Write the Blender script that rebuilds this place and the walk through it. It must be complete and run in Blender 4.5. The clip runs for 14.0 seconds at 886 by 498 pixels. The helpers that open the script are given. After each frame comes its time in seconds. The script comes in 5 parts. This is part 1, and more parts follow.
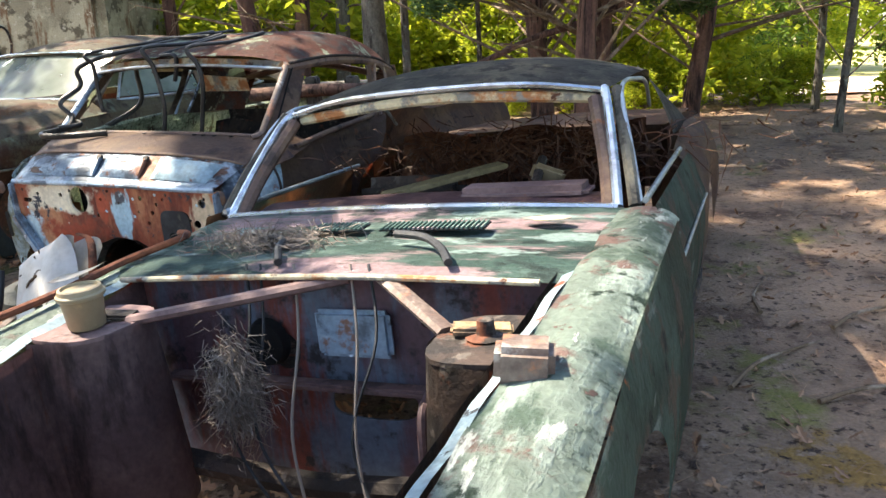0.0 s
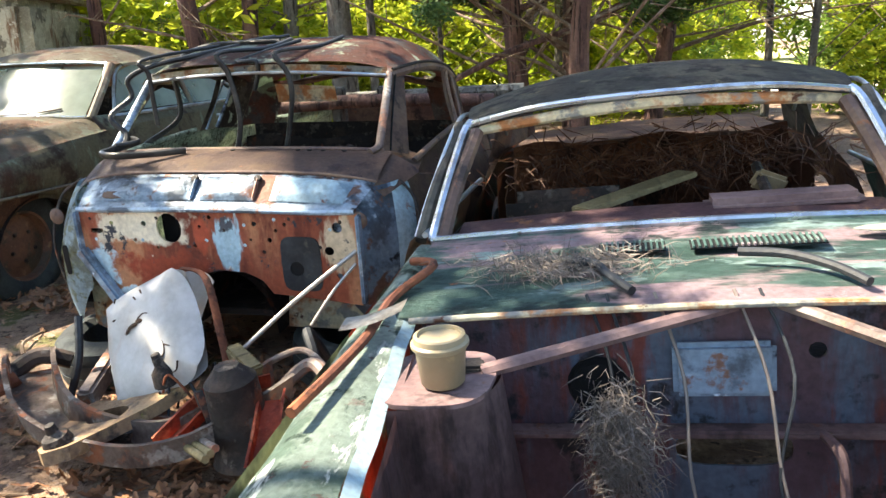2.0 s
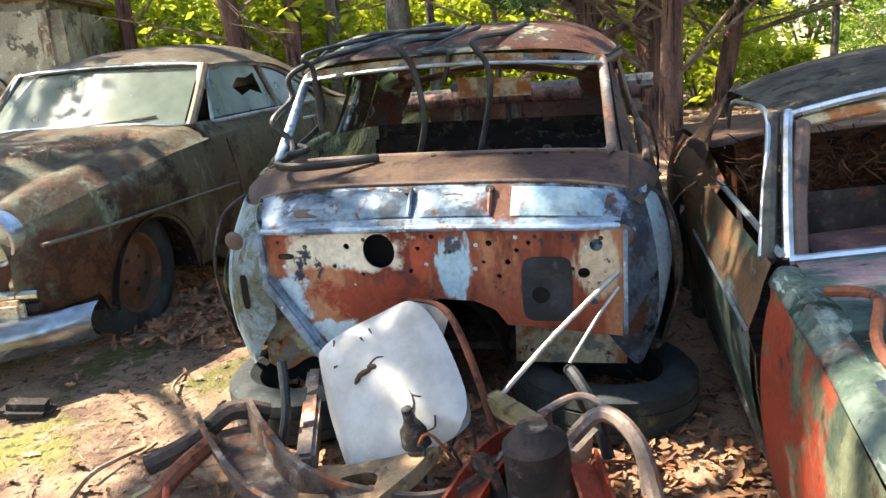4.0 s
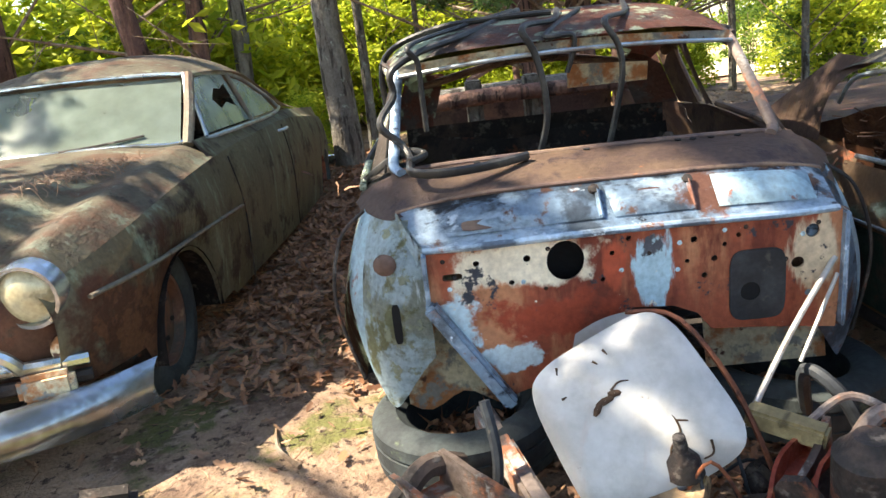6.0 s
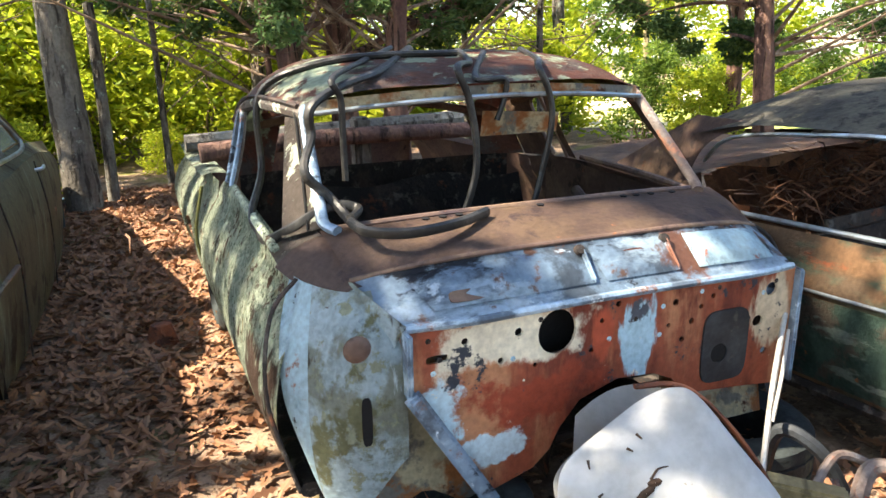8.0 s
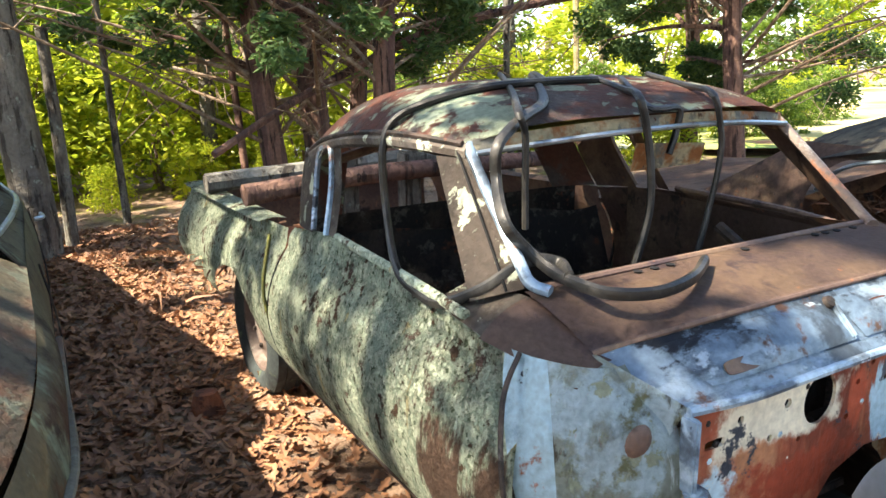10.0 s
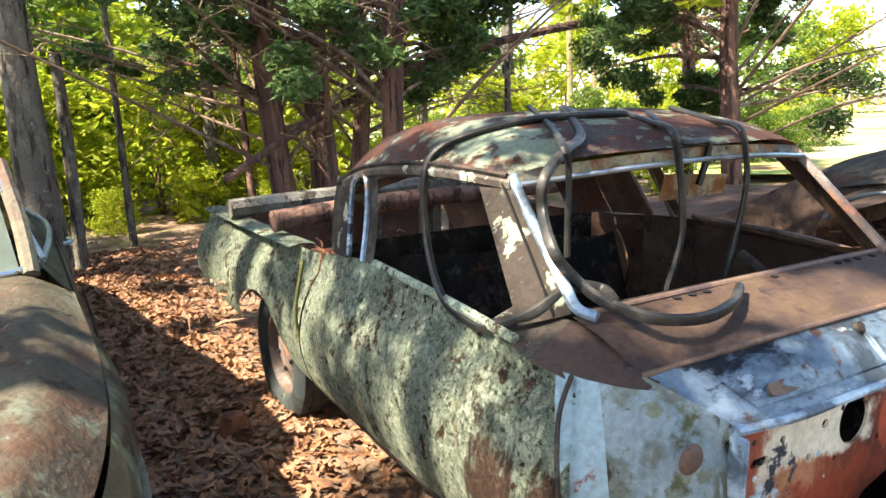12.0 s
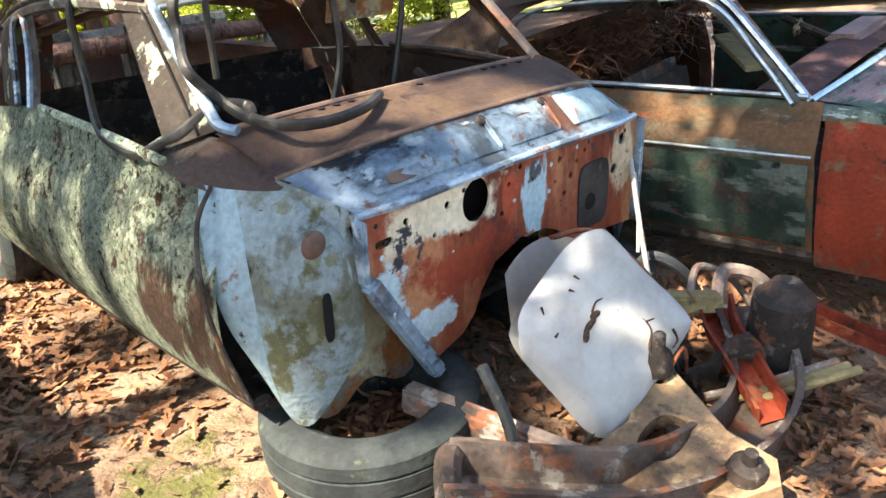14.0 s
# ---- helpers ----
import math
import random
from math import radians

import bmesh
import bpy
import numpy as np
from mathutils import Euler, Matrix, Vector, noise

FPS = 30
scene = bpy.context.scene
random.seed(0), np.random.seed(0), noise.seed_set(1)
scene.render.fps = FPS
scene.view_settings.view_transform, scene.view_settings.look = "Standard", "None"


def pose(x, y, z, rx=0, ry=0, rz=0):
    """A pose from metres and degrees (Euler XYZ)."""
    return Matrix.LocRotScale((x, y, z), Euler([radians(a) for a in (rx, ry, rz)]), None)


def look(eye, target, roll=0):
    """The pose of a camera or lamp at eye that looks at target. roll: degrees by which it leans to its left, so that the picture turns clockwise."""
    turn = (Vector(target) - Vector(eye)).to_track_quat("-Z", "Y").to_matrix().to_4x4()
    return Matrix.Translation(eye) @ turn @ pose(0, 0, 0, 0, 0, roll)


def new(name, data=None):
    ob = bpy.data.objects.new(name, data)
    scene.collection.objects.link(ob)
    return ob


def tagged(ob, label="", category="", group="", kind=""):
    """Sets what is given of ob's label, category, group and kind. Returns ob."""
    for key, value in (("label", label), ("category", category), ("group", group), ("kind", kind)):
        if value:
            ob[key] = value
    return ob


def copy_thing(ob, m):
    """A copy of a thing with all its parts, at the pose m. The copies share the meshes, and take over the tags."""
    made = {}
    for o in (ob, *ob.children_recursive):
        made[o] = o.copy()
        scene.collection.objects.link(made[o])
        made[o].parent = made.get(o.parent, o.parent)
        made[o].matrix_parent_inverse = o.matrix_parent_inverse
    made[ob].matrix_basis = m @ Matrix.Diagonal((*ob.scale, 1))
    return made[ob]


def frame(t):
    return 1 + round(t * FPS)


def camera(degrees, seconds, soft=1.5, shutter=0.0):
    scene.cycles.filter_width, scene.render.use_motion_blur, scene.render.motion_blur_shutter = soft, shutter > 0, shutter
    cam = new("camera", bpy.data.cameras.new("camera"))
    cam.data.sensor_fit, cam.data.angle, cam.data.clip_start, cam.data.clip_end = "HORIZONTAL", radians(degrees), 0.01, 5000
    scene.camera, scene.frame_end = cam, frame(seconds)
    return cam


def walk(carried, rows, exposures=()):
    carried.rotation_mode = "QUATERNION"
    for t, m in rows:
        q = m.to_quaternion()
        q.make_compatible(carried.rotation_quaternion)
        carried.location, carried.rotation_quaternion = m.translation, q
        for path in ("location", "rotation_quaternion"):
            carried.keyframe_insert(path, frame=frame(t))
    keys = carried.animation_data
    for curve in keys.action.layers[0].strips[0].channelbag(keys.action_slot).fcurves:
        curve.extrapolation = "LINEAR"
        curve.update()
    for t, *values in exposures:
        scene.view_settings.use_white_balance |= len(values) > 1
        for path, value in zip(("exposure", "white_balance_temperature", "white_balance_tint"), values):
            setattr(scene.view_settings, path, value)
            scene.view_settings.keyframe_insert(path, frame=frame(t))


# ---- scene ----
cam = camera(59.4, 14.0)
METRES, EYE, TILT, LEAN, TURN = 5.8, 1.30, -15.0, 2.0, 0.0
ROWS = [
    (0.0, 0.0, 0.0, 0.0, -0.0, 0.0, 0.0),
    (0.5, -0.0459, 0.0187, -0.0006, -0.11, 0.85, 0.86),
    (1.0, -0.0929, 0.0317, 0.0026, -6.72, 1.13, 0.92),
    (1.5, -0.1362, 0.0654, 0.0102, -9.29, 1.81, 2.02),
    (2.0, -0.1905, 0.0673, 0.0083, -8.8, 0.93, 2.55),
    (2.5, -0.2298, 0.0813, 0.0123, -7.3, 1.3, 2.54),
    (3.0, -0.2665, 0.1161, 0.0204, -4.65, 1.64, 2.44),
    (5.5, -0.4508, 0.256, 0.0461, -20.82, -1.31, 9.12),
    (6.0, -0.4927, 0.2829, 0.0551, -21.0, 0.22, 10.06),
    (6.5, -0.522, 0.2976, 0.0616, -28.1, -0.14, 9.14),
    (7.0, -0.5303, 0.3365, 0.0727, -30.35, 0.92, 9.64),
    (7.5, -0.548, 0.372, 0.0779, -34.8, 0.51, 10.71),
    (8.0, -0.567, 0.409, 0.0921, -44.16, -0.98, 11.26),
    (8.5, -0.5718, 0.4554, 0.1064, -44.94, -0.83, 12.42),
    (11.0, -0.6334, 0.5534, 0.1396, -54.39, -0.81, 13.67),
    (11.5, -0.6365, 0.5518, 0.1398, -53.06, -0.34, 13.06),
    (12.0, -0.6371, 0.5505, 0.142, -52.07, 0.74, 13.25),
    (12.5, -0.6366, 0.548, 0.1399, -52.82, 0.35, 13.79),
    (13.0, -0.6373, 0.543, 0.1344, -57.74, -3.48, 13.85),
    (13.5, -0.6344, 0.5242, 0.1224, -64.38, -9.53, 15.12),
    (14.0, -0.625, 0.4869, 0.1041, -67.34, -13.45, 17.7),
]
walk(cam, [(t, pose(0, 0, EYE, TILT, LEAN, TURN) @ pose(METRES * x, METRES * y, METRES * z, 90 + pitch, roll, yaw)) for t, x, y, z, yaw, pitch, roll in ROWS],
     exposures=[(0.0, 1.95, 6900, 12), (2.0, 2.15, 6850, 10), (14.0, 2.15, 6850, 10)])

# ---- light ----
world = bpy.data.worlds.new("sky")
scene.world = world
world.use_nodes = True
wn = world.node_tree
sky = wn.nodes.new("ShaderNodeTexSky")
sky.sky_type, sky.sun_disc = "NISHITA", False
SUN_EL, SUN_AZ = 52.0, -66.0          # degrees; azimuth clockwise from +y
sky.sun_elevation, sky.sun_rotation = radians(SUN_EL), radians(SUN_AZ)
wn.links.new(sky.outputs[0], wn.nodes["Background"].inputs[0])
wn.nodes["Background"].inputs[1].default_value = 0.125
sun = new("sun", bpy.data.lights.new("sun", "SUN"))
sun.data.energy, sun.data.angle, sun.data.color = 5.0, radians(0.6), (1.0, 0.9, 0.74)
sdir = Vector((math.sin(radians(SUN_AZ)) * math.cos(radians(SUN_EL)), math.cos(radians(SUN_AZ)) * math.cos(radians(SUN_EL)), math.sin(radians(SUN_EL))))
sun.matrix_world = look(sdir * 30, (0, 0, 0))


# ---- materials ----
def lin(h):
    v = [int(h[i:i + 2], 16) / 255 for i in (0, 2, 4)]
    return tuple(c / 12.92 if c < 0.04045 else ((c + 0.055) / 1.055) ** 2.4 for c in v) + (1,)


def patchy(name, base, layers=(), rough=0.7, metal=0.0, bump=0.25, grain=60.0, var=0.35, coat=0.0):
    """Base colour overlaid with noise patches: (colour, scale, threshold, softness, stretch xyz[, centre, radii])."""
    m = bpy.data.materials.new(name)
    m.use_nodes = True
    nt = m.node_tree
    N, L = nt.nodes, nt.links
    bs = N["Principled BSDF"]
    tc = N.new("ShaderNodeTexCoord")
    info = N.new("ShaderNodeObjectInfo")
    base = lin(base)
    fine = N.new("ShaderNodeTexNoise")
    fine.inputs["Scale"].default_value, fine.inputs["Detail"].default_value = grain, 6
    L.new(tc.outputs["Object"], fine.inputs["Vector"])
    broad = N.new("ShaderNodeTexNoise")
    broad.inputs["Scale"].default_value, broad.inputs["Detail"].default_value = 3.0, 4
    L.new(tc.outputs["Object"], broad.inputs["Vector"])
    add = N.new("ShaderNodeMath")
    add.operation = "ADD"
    L.new(fine.outputs["Fac"], add.inputs[0])
    L.new(broad.outputs["Fac"], add.inputs[1])
    mr = N.new("ShaderNodeMapRange")
    mr.inputs[1].default_value, mr.inputs[2].default_value, mr.inputs[3].default_value, mr.inputs[4].default_value = 0.6, 1.4, 1 - var, 1 + var
    L.new(add.outputs[0], mr.inputs[0])
    cur = N.new("ShaderNodeRGB")
    cur.outputs[0].default_value = base
    cur = cur.outputs[0]
    height = fine.outputs["Fac"]
    for k, (col, scale, th, soft, stretch, *spot) in enumerate(layers):
        mp = N.new("ShaderNodeMapping")
        mp.inputs["Scale"].default_value = stretch or (1, 1, 1)
        mp.inputs["Location"].default_value = (3.7 * k + 1, 1.9 * k, 5.1 * k)
        L.new(tc.outputs["Object"], mp.inputs[0])
        no = N.new("ShaderNodeTexNoise")
        no.inputs["Scale"].default_value, no.inputs["Detail"].default_value, no.inputs["Roughness"].default_value = scale, 8, 0.65
        L.new(mp.outputs[0], no.inputs["Vector"])
        level = no.outputs["Fac"]
        if spot:
            off = N.new("ShaderNodeVectorMath")
            off.operation = "SUBTRACT"
            off.inputs[1].default_value = spot[0]
            L.new(tc.outputs["Object"], off.inputs[0])
            div = N.new("ShaderNodeVectorMath")
            div.operation = "DIVIDE"
            div.inputs[1].default_value = spot[1]
            L.new(off.outputs[0], div.inputs[0])
            ln = N.new("ShaderNodeVectorMath")
            ln.operation = "LENGTH"
            L.new(div.outputs[0], ln.inputs[0])
            fall = N.new("ShaderNodeMapRange")
            fall.inputs[1].default_value, fall.inputs[2].default_value = .3, 1.7
            fall.inputs[3].default_value, fall.inputs[4].default_value = .13, -.3
            L.new(ln.outputs["Value"], fall.inputs[0])
            both = N.new("ShaderNodeMath")
            both.operation = "ADD"
            L.new(level, both.inputs[0])
            L.new(fall.outputs[0], both.inputs[1])
            level = both.outputs[0]
        r = N.new("ShaderNodeMapRange")
        r.interpolation_type = "SMOOTHSTEP"
        r.inputs[1].default_value, r.inputs[2].default_value = th - soft, th + soft
        L.new(level, r.inputs[0])
        mx = N.new("ShaderNodeMix")
        mx.data_type = "RGBA"
        L.new(r.outputs[0], mx.inputs[0])
        L.new(cur, mx.inputs[6])
        mx.inputs[7].default_value = lin(col)
        cur = mx.outputs[2]
        ad = N.new("ShaderNodeMath")
        ad.operation = "MULTIPLY_ADD"
        ad.inputs[1].default_value = 0.5
        L.new(r.outputs[0], ad.inputs[0])
        L.new(height, ad.inputs[2])
        height = ad.outputs[0]
    hs = N.new("ShaderNodeHueSaturation")
    L.new(mr.outputs[0], hs.inputs["Value"])
    L.new(cur, hs.inputs["Color"])
    L.new(hs.outputs[0], bs.inputs["Base Color"])
    rr = N.new("ShaderNodeMapRange")
    rr.inputs[3].default_value, rr.inputs[4].default_value = max(0.05, rough - 0.18), min(1, rough + 0.18)
    L.new(broad.outputs["Fac"], rr.inputs[0])
    L.new(rr.outputs[0], bs.inputs["Roughness"])
    bs.inputs["Metallic"].default_value = metal
    bs.inputs["Coat Weight"].default_value = coat
    bs.inputs["Specular IOR Level"].default_value = 0.35
    bp = N.new("ShaderNodeBump")
    bp.inputs["Strength"].default_value, bp.inputs["Distance"].default_value = bump, 0.012
    L.new(height, bp.inputs["Height"])
    L.new(bp.outputs[0], bs.inputs["Normal"])
    return m


def leafy(name, a, b, trans=0.5, spread=0.5):
    """Leaves: each island between two colours, lit through."""
    m = bpy.data.materials.new(name)
    m.use_nodes = True
    N, L = m.node_tree.nodes, m.node_tree.links
    bs, out = N["Principled BSDF"], N["Material Output"]
    geo = N.new("ShaderNodeNewGeometry")
    mx = N.new("ShaderNodeMix")
    mx.data_type = "RGBA"
    L.new(geo.outputs["Random Per Island"], mx.inputs[0])
    mx.inputs[6].default_value, mx.inputs[7].default_value = lin(a), lin(b)
    L.new(mx.outputs[2], bs.inputs["Base Color"])
    bs.inputs["Roughness"].default_value = 0.6
    bs.inputs["Specular IOR Level"].default_value = 0.3
    tr = N.new("ShaderNodeBsdfTranslucent")
    L.new(mx.outputs[2], tr.inputs[0])
    sh = N.new("ShaderNodeMixShader")
    sh.inputs[0].default_value = trans
    L.new(bs.outputs[0], sh.inputs[1])
    L.new(tr.outputs[0], sh.inputs[2])
    L.new(sh.outputs[0], out.inputs[0])
    return m


V = (1, 1, 0.25)       # streaks that run down
SIDE = (1, 0.3, 1)
rust_brown = patchy("rusted brown paint", "5d4a42", [("76604f", 5, .52, .08, None), ("3a2f2c", 9, .6, .05, None), ("8a5a3c", 14, .66, .04, None)], .62, 0, .2)
cowl_brown = patchy("dull brown primer", "5f4d46", [("75604f", 4, .55, .1, None), ("45383a", 8, .6, .06, None), ("96674a", 25, .68, .03, None)], .6, 0, .25)
fire_rust = patchy("orange rust and pale paint", "8f4b35", [("b07a58", 5, .53, .09, V), ("6f3527", 7, .58, .06, V), ("d8cfb9", 5, .5, .05, (1, 1, .7), (-.27, 0, .64), (.24, .2, .1)), ("b9cfd8", 7, .5, .04, None, (-.47, 0, .48), (.08, .2, .17)), ("a8c6d4", 8, .47, .03, V, (.115, 0, .59), (.06, .2, .13)), ("4d5058", 12, .56, .03, None, (.12, 0, .66), (.05, .2, .05)), ("cbb79a", 8, .52, .05, V, (.58, 0, .6), (.11, .2, .16)), ("8f3f2a", 6, .5, .06, None, (-.2, 0, .47), (.2, .2, .09)), ("a94f36", 8, .5, .05, V, (.0, 0, .62), (.05, .2, .1)), ("bfd0d6", 9, .5, .04, None, (-.3, 0, .34), (.12, .2, .05)), ("3a3a42", 11, .64, .02, None), ("343a44", 16, .6, .03, None, (-.4, 0, .57), (.1, .2, .1)), ("ddd6c4", 20, .69, .02, None)], .6, .1, .3)
blue_worn = patchy("worn pale blue paint", "8298ad", [("55606c", 4, .52, .05, None), ("a9bccb", 6, .55, .05, (.5, 1, 1)), ("2b2f37", 7, .58, .03, (.6, 1, 1)), ("7d5f52", 9, .6, .04, None), ("c9d8e4", 12, .64, .03, None), ("7a5648", 7, .5, .05, None, (.3, .04, .78), (.12, .2, .1))], .42, .25, .2)
pale_blue = patchy("pale blue flaking paint", "b3ccd6", [("8fa9b8", 6, .55, .05, None), ("a35a3a", 8, .62, .03, None), ("3d3f45", 15, .66, .02, None)], .5, .1, .25)
pillar_mix = patchy("pale blue paint with moss", "a9bcc4", [("8b9288", 5, .5, .05, None), ("75775a", 7, .56, .04, None), ("9aa08a", 20, .58, .03, None), ("4a4437", 11, .62, .03, V), ("b4633a", 8, .66, .03, V), ("c8d4d8", 9, .66, .02, V)], .7, 0, .5)
lichen = patchy("lichen on brown paint", "5e4a3f", [("93a08c", 8, .42, .03, None), ("b3bda6", 26, .5, .03, None), ("c4cab4", 60, .56, .03, None), ("59664f", 45, .6, .03, None), ("54402f", 14, .63, .02, None), ("5a463a", 9, .54, .05, V, (-.84, .3, .38), (.3, .28, .24)), ("bfb48a", 9, .66, .03, (1.5, 1.5, .35))], .92, 0, 1.0, 110, .4)
lichen_roof = patchy("rusted roof with lichen", "5f4138", [("70483c", 4, .52, .08, None), ("5b5350", 5, .55, .06, None), ("96a08c", 5, .57, .02, None), ("9aa591", 9, .5, .04, None, (-.5, 1.0, 1.25), (.2, .3, .2)), ("a3ab97", 40, .68, .02, None)], .75, 0, .4)
red_roof = patchy("weathered red roof paint", "77473b", [("8c5442", 4, .5, .1, None), ("564a47", 5, .54, .06, None), ("a08c76", 18, .64, .03, None)], .55, .05, .2)
cream_rust = patchy("cream paint with rust", "cfc5a6", [("b0764a", 5, .52, .05, None), ("8d8b84", 9, .56, .04, None), ("5c3a2a", 12, .63, .03, None)], .55, 0, .25)
post_mix = patchy("grey brown paint with lichen spots", "4b433d", [("6a625a", 6, .55, .06, None), ("b4baa6", 12, .6, .02, None), ("7a8072", 30, .64, .03, None)], .75, 0, .4)
moss_dark = patchy("dark green moss", "4c4d28", [("6a6a34", 20, .55, .06, None)], .95, 0, .6)
headliner = patchy("mossy headliner", "8d8a3c", [("55501f", 5, .52, .08, None), ("b9b26a", 9, .6, .05, None)], .9)
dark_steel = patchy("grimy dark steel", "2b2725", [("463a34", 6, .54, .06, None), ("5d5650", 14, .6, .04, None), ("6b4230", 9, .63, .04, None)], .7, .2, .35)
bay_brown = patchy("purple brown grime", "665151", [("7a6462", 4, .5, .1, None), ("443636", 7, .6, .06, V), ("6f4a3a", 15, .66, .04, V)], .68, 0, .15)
green_paint = patchy("worn dark green paint", "34483f", [("4a5f55", 4, .5, .08, None), ("5b5148", 6, .55, .05, None), ("7d8a82", 8, .62, .03, SIDE), ("a46a45", 12, .68, .03, None), ("23302b", 10, .62, .04, None)], .66, 0, .4)
green_top = patchy("faded green paint with bare patches", "55695e", [("7f8f86", 5, .47, .06, None), ("a3b4ac", 6, .54, .04, SIDE), ("7d6660", 6, .57, .04, None), ("2f4239", 9, .6, .04, None), ("d2dad6", 12, .61, .02, SIDE), ("6e5a56", 20, .66, .03, None)], .75, 0, .5)
green_cowl = patchy("green cowl with pink primer", "3c5650", [("587069", 5, .52, .05, (.4, 1, 1)), ("a58e92", 4, .54, .04, (.35, 1.4, 1)), ("8fa6a2", 9, .6, .03, (.4, 1, 1)), ("2a3a38", 8, .58, .04, (.5, 1, 1)), ("b6734f", 13, .67, .02, None)], .66, 0, .4)
fender_mix = patchy("grey green paint with red primer", "6a705c", [("858a70", 6, .52, .06, None), ("4a5a4c", 7, .57, .05, None), ("a84a34", 4, .44, .06, None, (-.78, -.35, .4), (.3, .45, .34)), ("8a7a60", 6, .62, .05, None), ("4e3e34", 11, .64, .04, None)], .65, 0, .3)
roof_grey = patchy("grey weathered vinyl roof", "4d4b45", [("6a665a", 4, .52, .08, None), ("3b3936", 12, .56, .06, None), ("8a8066", 10, .66, .05, None)], .85, 0, .3)
door_mix = patchy("door with rust green and bare patches", "6d5a48", [("8a6a4e", 4, .5, .07, (1, .4, 1)), ("5b6a58", 5, .55, .06, (1, .4, 1)), ("b0603c", 6, .62, .04, (1, .4, 1)), ("93a69c", 7, .66, .05, (1, .5, 1))], .6, 0, .25)
hud_paint = patchy("mossy brown grey paint", "62594d", [("716b5a", 3, .48, .1, None), ("6d5546", 4, .56, .07, None), ("7c8272", 7, .6, .05, None), ("8f9584", 12, .67, .03, V), ("4a4238", 9, .62, .05, None)], .68, 0, .4, 50)
hud_side = patchy("mossy green brown body paint", "6e6550", [("7c765e", 3, .48, .1, V), ("929c84", 8, .6, .06, V), ("4a3a30", 5, .57, .06, None), ("8b917c", 26, .68, .04, None), ("5e4133", 4, .5, .08, None, (.85, -.1, .4), (.4, .6, .32)), ("7a573f", 12, .62, .05, None, (.85, -.1, .4), (.4, .7, .32))], .62, 0, .3)
hud_rust = patchy("rusty brown fender paint", "5e4236", [("72503d", 4, .5, .08, None), ("4a4238", 6, .57, .06, None), ("8b6a50", 12, .64, .04, None)], .55, 0, .2)
chrome = patchy("dull chrome", "c9d3da", [("9a9c9c", 6, .55, .1, None), ("7c6a58", 18, .7, .03, None)], .24, .95, .05, 60, .1)
trim_metal = patchy("weathered bright trim", "aebac2", [("8e8f8e", 8, .55, .08, None), ("6d5c50", 20, .66, .04, None)], .35, .8, .1, 60, .15)
black_rubber = patchy("weathered black rubber", "23262a", [("34383c", 6, .52, .1, None), ("4d4a44", 16, .66, .05, None)], .6, 0, .2)
hose_rubber = patchy("black ribbed hose rubber", "232323", [("3b3936", 9, .55, .08, None)], .42, 0, .15)
tyre_rubber = patchy("dusty tyre rubber", "262b2d", [("373e3e", 5, .52, .1, None), ("57604a", 9, .66, .06, None)], .8, 0, .25)
# near black: the shade in holes, slots and gaps painted as colour, also rubber plugs
void_black = patchy("black for rubber parts and shaded holes", "0e0e10", (), .9)
white_plastic = patchy("dirty white vinyl", "b9b8b6", [("a9a6a1", 4, .52, .1, None), ("b3aaa4", 9, .64, .06, V), ("6b5a48", 14, .72, .03, None)], .45, 0, .08, 40, .12)
crack_dark = patchy("dark torn edge", "3a2c22", [("57402e", 9, .55, .08, None)], .9)
frame_grey = patchy("greasy grey frame steel", "7d7068", [("5d4f49", 5, .52, .07, None), ("a06a4e", 7, .58, .05, None), ("a29d97", 10, .6, .04, None)], .6, 0, .35)
tan_steel = patchy("tan grimy steel", "93795c", [("6d5846", 6, .52, .07, None), ("b39a72", 9, .58, .05, None), ("4a4038", 9, .6, .05, None), ("8a8a3a", 6, .66, .04, None)], .65, .1, .35)
frame_red = patchy("orange red rusty steel", "b2523a", [("8d4030", 5, .52, .07, None), ("c87a58", 9, .6, .05, None), ("57433a", 13, .64, .04, None)], .6, .1, .3)
brown_rust = patchy("scaly brown rust", "6e4230", [("8a5236", 6, .52, .07, None), ("472c22", 10, .58, .05, None)], .85, 0, .5)
rod_metal = patchy("bare pale steel rod", "b9b6b0", [("8a7d70", 8, .56, .06, None)], .4, .6, .1)
cup_paper = patchy("tan plastic cup", "8a7a60", [("74644c", 5, .55, .1, V), ("a8926c", 8, .6, .08, None)], .55, 0, .05, 40, .12)
cup_lid = patchy("pale plastic lid", "94876c", [("8f999c", 6, .6, .08, None)], .4, 0, .05, 40, .12)
wood_grey = patchy("weathered wood", "7d7050", [("9a8c66", 5, .52, .08, (1, .2, 1)), ("5a5038", 16, .6, .05, (1, .1, 1))], .85, 0, .3)
straw_mat = leafy("dry grey straw", "8a8078", "5a5048", .15)
nest_mat = leafy("brown shredded stuffing", "6a4630", "38241a", .1)
bark_grey = patchy("grey pine bark", "5c5750", [("76736a", 6, .52, .06, (1, 1, .3)), ("37322d", 14, .57, .04, (1, 1, .2)), ("8d9488", 8, .64, .03, None)], .95, 0, 1.0, 40, .4)
bark_red = patchy("reddish cedar bark", "57403a", [("75594c", 9, .52, .06, (1, 1, .12)), ("33241f", 18, .57, .04, (1, 1, .1))], .95, 0, .9, 40, .4)
twig_mat = patchy("dry twig", "6a5846", [("8f8070", 9, .55, .08, None)], .9)
